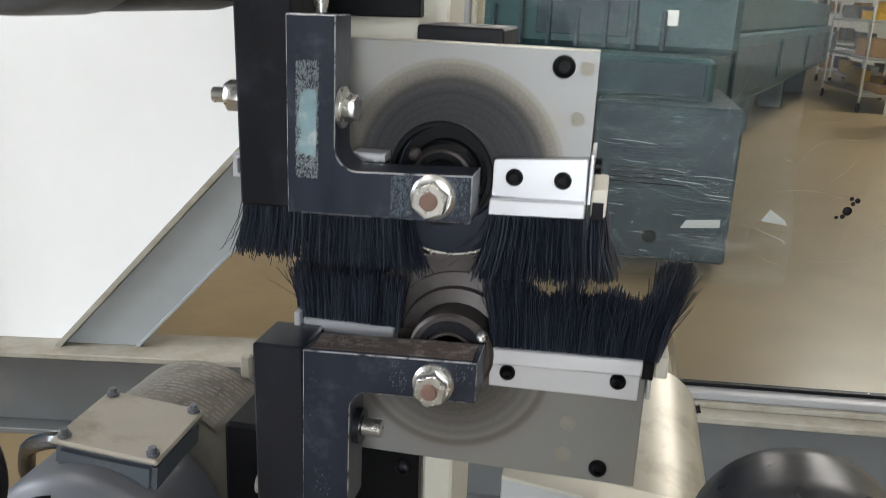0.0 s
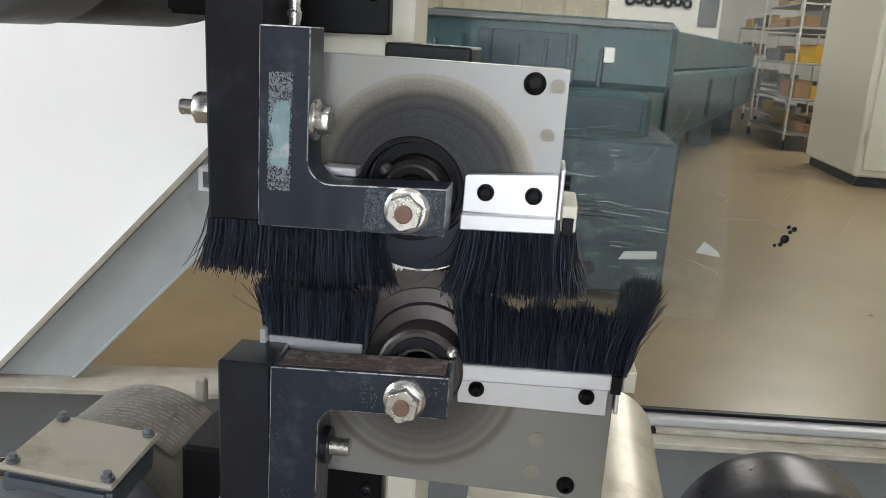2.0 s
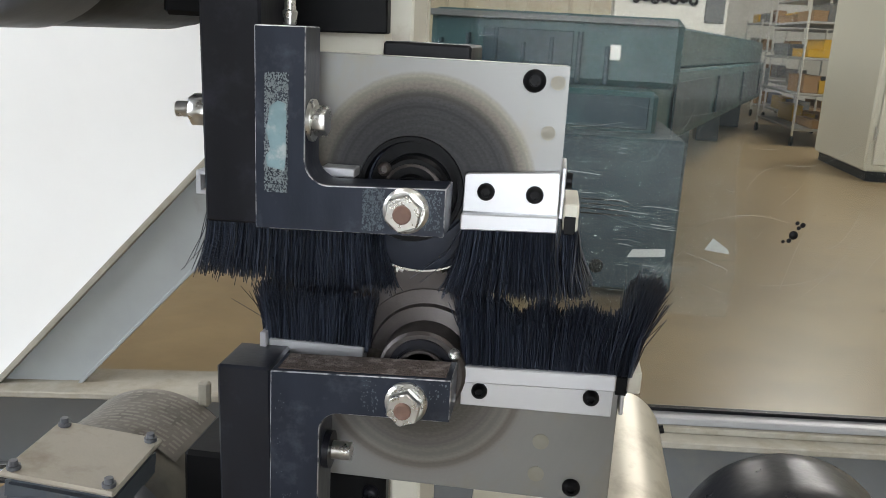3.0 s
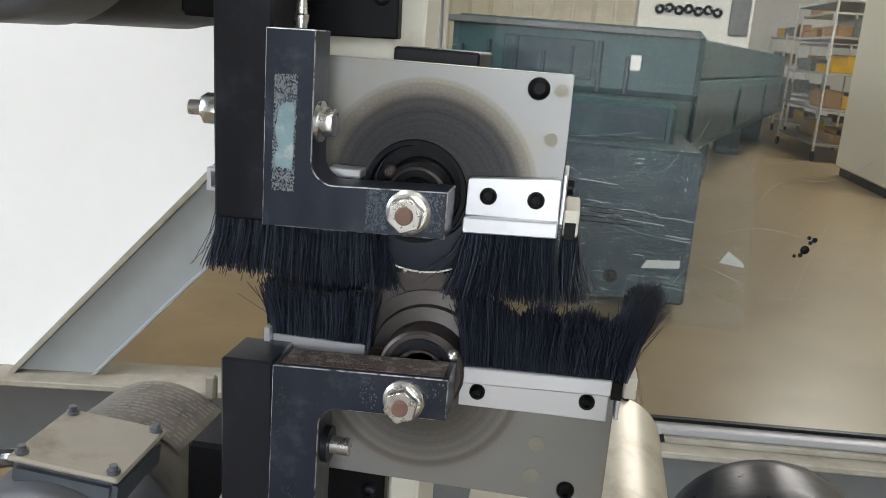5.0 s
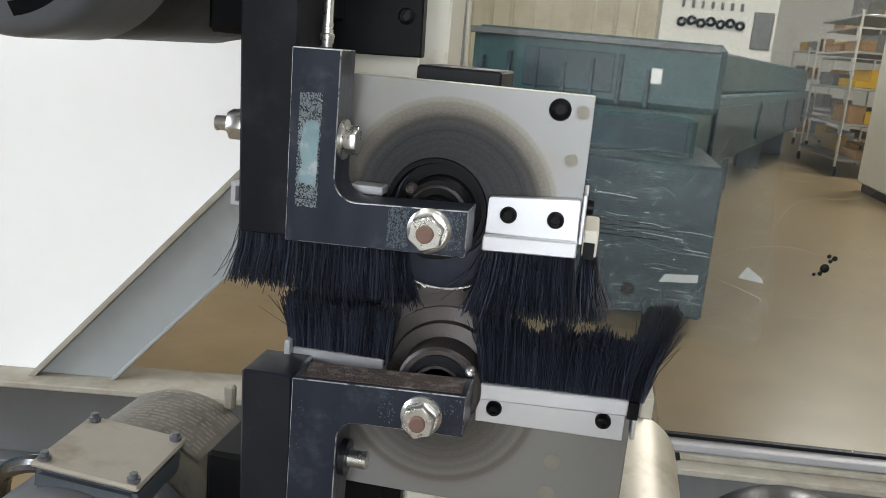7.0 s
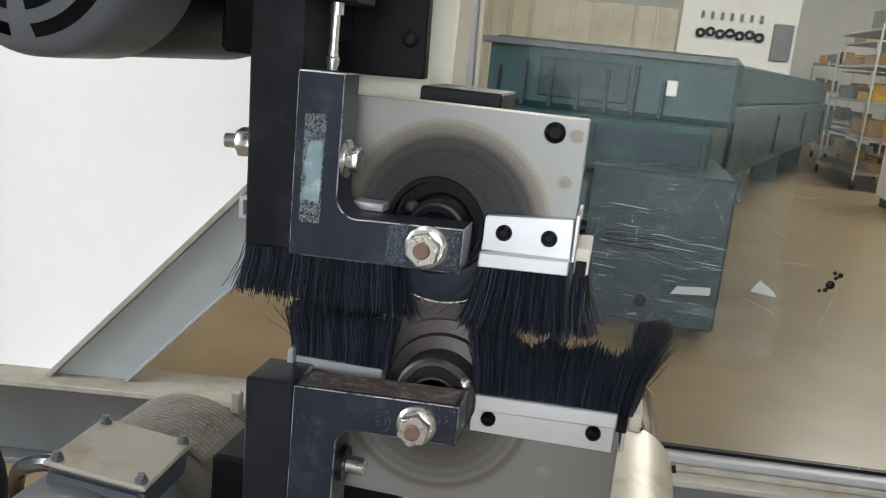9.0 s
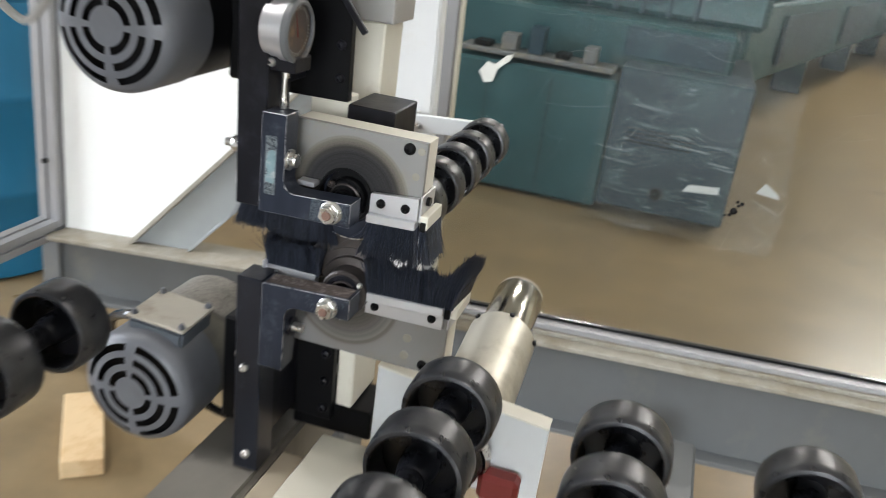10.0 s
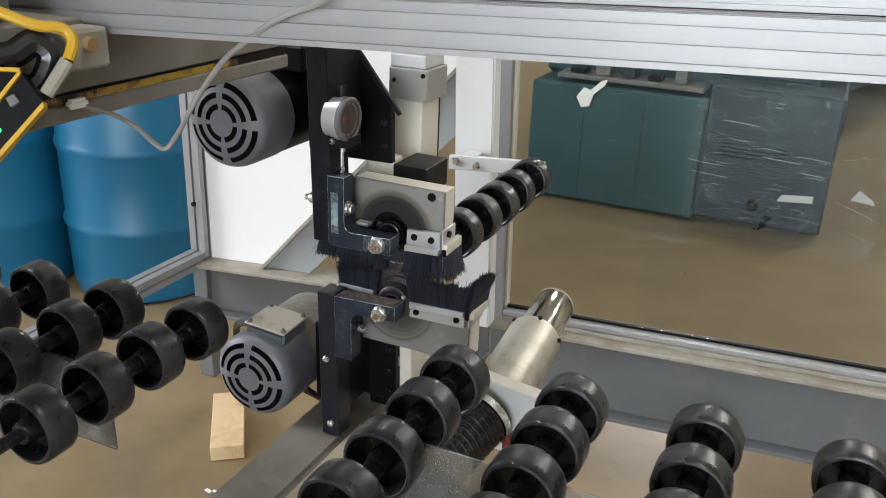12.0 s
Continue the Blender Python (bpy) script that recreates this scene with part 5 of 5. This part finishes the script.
for bx, bz in ((-0.185, 1.150), (-0.135, 1.146)):
    part("bolt", lathe(B(), (bx, 1.290, bz), (bx, 0, bz), [(0, 0.010), (0.003, 0.010), (0.003, 0.007), (0.009, 0.0065), (0.009, 0)], 14), M_ZINC, rail)
part("arm", box(B(), -0.195, -0.16, 1.3025, 1.394, 1.134, 1.150, 0.002), M_LIGHT_PAINT, rail)

# ---- cable and pendant by the overhead beam ----
cable = solo("grey_cable", pipe(B(), [(0.26, 0.16, 1.66), (0.187, 0.180, 1.616), (0.133, 0.190, 1.595), (0.090, 0.198, 1.571), (0.053, 0.207, 1.546), (0.004, 0.225, 1.502), (-0.034, 0.240, 1.462), (-0.058, 0.247, 1.441), (-0.069, 0.244, 1.444), (-0.076, 0.225, 1.466), (-0.079, 0.200, 1.483), (-0.075, 0.150, 1.503)], 0.0027), M_CABLE, (-0.06, 0.247, 1.44), "grey rubber cable looping down from the beam", "cable")
clip = solo("cable_clip", box(B(), -0.079, -0.068, 0.142, 0.164, 1.499, 1.508, 0.003, seg=2), M_PAPER, (-0.075, 0.15, 1.499), "small white cable clip on the beam", "clip")
pendant = thing("control_pendant", (-0.06, 0.06, 1.49), "black and yellow handheld control pendant with a green light", "pendant")
pm = pose(-0.043, 0.068, 1.515, -22, 0, 24)


def pend(pts, y0, y1, bevel=0.0006):
    return prism(B(), [(0.00048 * (p[0] - 46), 0.00048 * (198 - p[1])) for p in pts], y0, y1, bevel)


for nm, pts, y0, y1, mt, lb in (("housing", [(-80, 127), (40, 127), (83, 182), (0, 285), (-80, 385)], 0.0, 0.010, M_BLACK, ""),
                                ("frame", [(-80, 122), (42, 122), (40, 129), (-80, 129)], -0.003, 0.0, M_YELLOW, "yellow edge"),
                                ("frame", [(41, 125), (43, 132), (2, 190), (-80, 296), (-80, 284), (-2, 182)], -0.0028, 0.0, M_YELLOW, "yellow edge"),
                                ("frame", [(84, 178), (86, 188), (2, 292), (-80, 394), (-80, 380), (-2, 284)], -0.003, 0.004, M_YELLOW, "yellow edge"),
                                ("light", [(0, 228), (11, 227), (11, 232), (0, 234)], -0.003, 0.0, M_LED, "green light"),
                                ("knob", [(20, 175), (34, 168), (44, 180), (30, 190)], -0.004, 0.0, M_MOTOR, "")):
    bm = pend(pts, y0, y1, 0.0)
    bm.transform(pm)
    part(nm, bm, mt, pendant, lb)
part("plug", pipe(B(), [(-0.0398, 0.0916, 1.5262), (-0.0355, 0.1004, 1.5386), (-0.0304, 0.1100, 1.5530)], 0.0062), M_DUST, pendant, "white plug sleeve")
lead = solo("yellow_lead", pipe(B(), [(-0.0304, 0.1100, 1.5530), (-0.0330, 0.120, 1.5660), (-0.0386, 0.1213, 1.5745), (-0.0446, 0.1157, 1.5791), (-0.062, 0.100, 1.5830), (-0.12, 0.07, 1.61)], 0.0050), M_YELLOW, (-0.03, 0.11, 1.553), "yellow cable lead above the pendant", "cable")
boot = solo("black_conduit", pipe(B(), [(-0.0613, 0.0978, 1.5264), (-0.0562, 0.1066, 1.5353), (-0.0543, 0.1144, 1.5540), (-0.0633, 0.1062, 1.5658), (-0.0739, 0.0906, 1.5560), (-0.0897, 0.0712, 1.5583), (-0.14, 0.02, 1.58)], 0.012), M_HOSE, (-0.06, 0.1, 1.52), "black rubber conduit beside the pendant", "cable")
stop = thing("junction_box", (-0.06, 0.14, 1.54), "small white box with a dark red button on the beam", "switch box")
part("case", box(B(), -0.0825, -0.050, 0.130, 0.178, 1.537, 1.573, 0.003), M_DUST, stop)
part("button", lathe(B(), (-0.050, 0.152, 1.560), (1, 0.152, 1.560), [(0, 0.007), (0.004, 0.0075), (0.006, 0.006), (0.006, 0)], 16), M_BROWN, stop)
cabinet = thing("grey_control_box", (-0.35, 0.0, 1.579), "grey steel control box on the overhead beam", "control box")
part("case", box(B(), -0.58, -0.10, -0.40, 0.12, 1.579, 1.80, 0.004), M_STEEL_PAINT, cabinet)

# ---- floor things ----
def drum(c, name):
    x, y = c
    z = FLOOR
    t = thing("plastic_drum", (x, y, z), "tall blue plastic drum standing on the concrete floor", "drum", "blue drums")
    p = [(0, 0), (0, 0.26), (0.012, 0.278), (0.05, 0.288), (0.26, 0.291), (0.272, 0.297), (0.285, 0.300), (0.298, 0.297), (0.310, 0.291), (0.555, 0.291), (0.567, 0.297), (0.580, 0.300), (0.593, 0.297), (0.605, 0.291), (0.82, 0.288), (0.855, 0.280), (0.865, 0.285), (0.880, 0.285), (0.885, 0.275), (0.872, 0.262), (0.872, 0)]
    part("shell", lathe(B(), (x, y, z), (x, y, 9), p, 72), M_DRUM, t)
    part("bung", lathe(B(), (x + 0.16, y, z + 0.872), (x + 0.16, y, 9), [(0, 0.035), (0.012, 0.035), (0.012, 0)], 24), M_DRUM, t)
    return t


drum((-1.80, 1.98), "a")
drum((-2.33, 1.72), "b")
wood = solo("wooden_offcut", box(B(), -0.045, 0.045, -0.14, 0.14, 0, 0.045, 0.002, pose(-0.845, 1.245, FLOOR, 0, 0, 37)), M_WOOD, (-0.845, 1.245, FLOOR), "pale pine timber offcut lying on the floor", "timber")
bits = B()
for dx, dy, r in ((0, 0, 0.012), (0.018, 0.006, 0.009), (0.03, -0.008, 0.007)):
    bits.faces.new([bits.verts.new((-0.72 + dx + r * math.cos(a), 1.00 + dy + r * math.sin(a) * 0.6, FLOOR + 0.003 + 0.004 * math.sin(3 * a))) for a in (0, 1.1, 2.2, 3.3, 4.4, 5.4)])
solo("scrap_paper", bits, M_PAPER, (-0.72, 1.0, FLOOR), "small torn white paper scraps", "scrap")

# ---- hall beyond the window ----
TY = 3.76
mach = thing("teal_machine", (-0.2, TY + 0.6, FLOOR), "large teal enamelled industrial machine", "machine")
part("base_cabinet", box(B(), -0.86, 0.02, TY, TY + 1.0, FLOOR + 0.02, 0.87, 0.012), M_TEAL, mach)
part("door", box(B(), 0.026, 0.606, TY - 0.02, TY + 0.9, FLOOR + 0.05, 0.945, 0.012), M_NAVY, mach, "dark teal cabinet door")
part("hole_plate", rod(B(), (0.29, TY - 0.021, 0.40), (0.29, TY - 0.028, 0.40), 0.03, seg=20), M_BLACK, mach)
part("bed", box(B(), -0.86, 0.50, TY + 0.22, TY + 1.5, 0.88, 1.12, 0.02), M_TEAL, mach)
part("column", box(B(), -0.55, 0.62, TY + 0.55, TY + 2.2, 1.12, 1.44, 0.03), M_TEAL, mach)
part("panel", box(B(), 0.0, 0.46, TY + 0.20, TY + 0.219, 0.96, 1.10, 0.004), M_NAVY, mach)
part("slide_table", box(B(), -0.74, -0.01, TY + 0.02, TY + 0.20, 0.89, 0.915, 0.006), M_MOTOR, mach, "dark dirty slide table")
for k in range(5):
    part("fitting", box(B(), -0.68 + k * 0.13, -0.60 + k * 0.125, TY + 0.05, TY + 0.15, 0.9155, 0.94 + 0.05 * (k % 3), 0.004), (M_BLACK, M_MOTOR, M_NAVY)[k % 3], mach)
part("label_plate", box(B(), 0.29, 0.34, TY + 0.536, TY + 0.548, 1.24, 1.31, 0.002), M_PAPER, mach, "white label plate")
for k in range(4):
    part("vent_slot", box(B(), 0.10, 0.40, TY - 0.0225, TY - 0.0205, 0.62 + 0.02 * k, 0.626 + 0.02 * k), M_BLACK, mach)
for px in (-0.58, -0.28):
    part("seam", box(B(), px, px + 0.006, TY - 0.0015, TY - 0.0002, FLOOR + 0.06, 0.84), M_SEAM, mach)
for k in range(7):
    part("pipe_run", rod(B(), (-0.5 + 0.13 * k, TY + 0.54, 1.13), (-0.5 + 0.13 * k, TY + 0.54, 1.30 + 0.03 * (k % 3)), 0.012, seg=10), M_NAVY, mach)
part("rail", box(B(), -0.85, 0.58, TY + 0.50, TY + 0.545, 1.40, 1.43, 0.004), M_STEEL_PAINT, mach)
part("window_panel", box(B(), -0.30, 0.12, TY + 0.535, TY + 0.5495, 1.18, 1.36, 0.004), M_NAVY, mach)
mach2 = thing("teal_long_machine", (1.3, 8.0, FLOOR), "long teal machine further down the hall", "machine")
part("body", prism(B(), [(-0.2, 5.55), (0.61, 5.55), (3.25, 14.5), (0.40, 14.5)], 0.65, 1.16, 0.02, "z"), M_TEAL, mach2)
part("hood", prism(B(), [(-0.2, 5.75), (0.62, 5.75), (3.10, 14.2), (0.45, 14.2)], 1.163, 1.46, 0.02, "z"), M_TEAL, mach2)
for k in range(4):
    fy = 6.2 + 2.3 * k
    fx = 0.61 + 0.295 * (fy - 5.55)
    part("leg", box(B(), fx - 0.42, fx - 0.16, fy, fy + 0.25, FLOOR, 0.6495, 0.006), M_NAVY, mach2)
    part("side_panel", prism(B(), [(fx + 0.06, fy + 0.15), (fx + 0.075, fy + 0.146), (fx + 0.61, fy + 1.95), (fx + 0.595, fy + 1.954)], 0.74, 1.08, 0.002, "z"), M_NAVY, mach2, "dark teal side panel")
film = B()
cols, rws = 36, 34
fr = random.Random(11)
gridv = []
for j in range(rws + 1):
    v = j / rws
    row = []
    for i in range(cols + 1):
        u = i / cols
        xx = -0.02 + 0.84 * u + 0.02 * math.sin(6 * v) * (u > 0.95)
        zz = FLOOR + 0.01 + 0.74 * v
        yy = TY - 0.085 + 0.012 * math.sin(38 * v + 3 * math.sin(5 * u)) + 0.008 * noise.noise((u * 5, v * 9, 0.3)) - 0.06 * (1 - v) ** 3
        row.append(film.verts.new((xx, yy, zz)))
    gridv.append(row)
for j in range(rws):
    for i in range(cols):
        film.faces.new((gridv[j][i], gridv[j][i + 1], gridv[j + 1][i + 1], gridv[j + 1][i]))
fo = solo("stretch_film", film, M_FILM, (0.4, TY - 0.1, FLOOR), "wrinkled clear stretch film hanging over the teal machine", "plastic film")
fo.visible_shadow = False
# thin pale lines added as painted highlights along the film's creases
glint_lines = B()
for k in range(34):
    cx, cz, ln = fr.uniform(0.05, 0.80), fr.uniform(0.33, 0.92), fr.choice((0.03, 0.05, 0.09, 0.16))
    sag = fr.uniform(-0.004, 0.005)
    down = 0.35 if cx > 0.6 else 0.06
    pipe(glint_lines, [(min(0.80, cx + ln * (s / 3 - 0.5)), TY - 0.118 - 0.06 * ((0.99 - cz) / 0.74) ** 3, cz - down * ln * (s / 3 - 0.5) + sag * (1 - (2 * s / 3 - 1) ** 2)) for s in range(4)], fr.uniform(0.0004, 0.0012), 4, 3)
solo("film_glints", glint_lines, M_GLINT, (0.4, TY - 0.12, 0.6), "bright creases across the clear stretch film", "creases", kind="stuff")
# ragged white patch that paints a glint of the pane onto the machine
tag = B()
for pts in ([(-0.62, 0.81), (-0.585, 0.86), (-0.55, 0.85), (-0.50, 0.90), (-0.47, 0.91), (-0.48, 0.88), (-0.535, 0.83), (-0.55, 0.77), (-0.59, 0.76)],):
    prism(tag, [(p[0], p[1]) for p in pts], TY - 0.012, TY - 0.008)
solo("pane_glint_patch", tag, M_PAPER, (-0.55, TY - 0.01, 0.8), "torn white wrapping stuck on the teal machine", "wrapping")
# two flat milky patches added in place of reflections in the window pane
tag = B()
prism(tag, [(0.40, 0.478), (0.55, 0.492), (0.55, 0.525), (0.42, 0.512)], TY - 0.152, TY - 0.150)
solo("white_tape", tag, M_PANE_GLARE, (0.47, TY - 0.15, 0.5), "strip of white tape on the film", "tape")
tag = B()
prism(tag, [(0.70, 0.535), (0.80, 0.525), (0.79, 0.545), (0.73, 0.585)], TY - 0.152, TY - 0.150)
solo("white_tape", tag, M_PANE_GLARE, (0.75, TY - 0.15, 0.55), "corner of white tape on the film", "tape")

cab = thing("cream_cabinet", (3.0, 8.6, FLOOR), "tall cream steel electrical cabinet", "cabinet")
part("body", box(B(), 2.80, 4.6, 8.17, 9.7, FLOOR + 0.09, 2.3, 0.015), M_CREAM, cab)
part("door", box(B(), 2.86, 3.62, 8.145, 8.168, FLOOR + 0.15, 2.24, 0.008), M_CREAM, cab)
part("plinth", box(B(), 2.84, 4.55, 8.20, 9.65, FLOOR, FLOOR + 0.089), M_BLACK, cab)
part("hinge", rod(B(), (2.845, 8.14, 0.62), (2.845, 8.14, 0.74), 0.012, seg=10), M_ZINC, cab)


def rack(base, w, d, h, shelves, seed):
    x, y = base
    r = random.Random(seed)
    t = thing("wire_rack", (x, y, FLOOR), "chrome wire shelving rack on castors loaded with yellow and brown parts", "rack", "wire racks")
    for px in (0, w):
        for py in (0, d):
            p = part("post", rod(B(), (x + px, y + py, FLOOR + 0.12), (x + px, y + py, FLOOR + h), 0.016, seg=10), M_ZINC, t)
            part("castor", rod(B(), (x + px - 0.015, y + py, FLOOR + 0.055), (x + px + 0.015, y + py, FLOOR + 0.055), 0.055, seg=16), M_BLACK, p)
    for k in range(shelves):
        z = FLOOR + 0.18 + k * (h - 0.25) / (shelves - 1)
        part("shelf", box(B(), x, x + w, y, y + d, z, z + 0.03, 0.004), M_GREY_HOUSING, t)
    for k in range(shelves):
        z = FLOOR + 0.212 + k * (h - 0.25) / (shelves - 1)
        n = 4
        for i in range(n):
            for j in range(2):
                if r.random() < 0.25:
                    continue
                cw, ch = r.uniform(0.10, 0.20), r.uniform(0.08, 0.2)
                cx, cy = x + 0.06 + i * (w - 0.1) / n, y + 0.05 + j * d / 2
                bx = thing("parts_bin", (cx, cy, z), r.choice(("yellow plastic parts bin", "brown carton of parts", "dark grey parts bin")) + " on a wire shelf", "bin", "parts bins")
                col = {"y": M_YELLOW, "b": M_BROWN, "d": M_MOTOR}[bx["label"][0]]
                part("shell", box(B(), cx, cx + cw, cy, cy + d * 0.38, z, z + ch, 0.006), col, bx)
                part("rim", box(B(), cx - 0.004, cx + cw + 0.004, cy - 0.004, cy + d * 0.38 + 0.004, z + ch + 0.0005, z + ch + 0.012, 0.002), col, bx)
    return t


rack((2.86, 10.9), 0.75, 1.9, 1.9, 5, 4)
rack((3.45, 13.3), 0.8, 1.8, 1.9, 5, 5)
rack((3.35, 15.6), 0.7, 1.2, 1.6, 4, 6)
bench = thing("tool_board", (1.2, 15.9, FLOOR), "pale tool wall with hanging wheels and dark screen", "tool wall")
part("board", box(B(), 0.9, 2.8, 15.8, 15.9, FLOOR, 3.1, 0.01), M_WALL, bench)
for k in range(7):
    part("hanging_wheel", lathe(B(), (1.25 + 0.16 * k, 15.79, 2.10 + 0.03 * (k % 2)), (1.25 + 0.16 * k, 0, 2.1), [(0, 0.03), (0, 0.085), (0.03, 0.085), (0.03, 0.03)], 18, True), M_BLACK, bench)
    part("tool", box(B(), 1.22 + 0.16 * k, 1.27 + 0.16 * k, 15.76, 15.799, 2.34, 2.46), M_MOTOR, bench)
part("dark_panel", box(B(), 2.42, 2.74, 15.76, 15.799, 1.75, 2.35, 0.01), M_STEEL_PAINT, bench)
M_PARTITION = material("pale_timber_board", (0.40, 0.36, 0.27), 0.6, 0, 0.12, 6, 0.05, 40, 0.3, (0.30, 0.26, 0.19), 1.4, (0.5, 0.7), random_value=0.12)
side_board = solo("timber_partition", box(B(), -2.6, 0.85, 15.8, 15.9, FLOOR, 2.45, 0.01), M_PARTITION, (-0.9, 15.85, FLOOR), "pale timber partition along the far aisle", "partition", kind="structure")
for k in range(9):
    solo("partition_batten", box(B(), -2.4 + 0.36 * k, -2.34 + 0.36 * k, 15.76, 15.799, FLOOR, 2.45, 0.006), M_PARTITION, (-2.4 + 0.36 * k, 15.78, FLOOR), "upright timber batten of the partition", "batten", "partition battens", "structure")
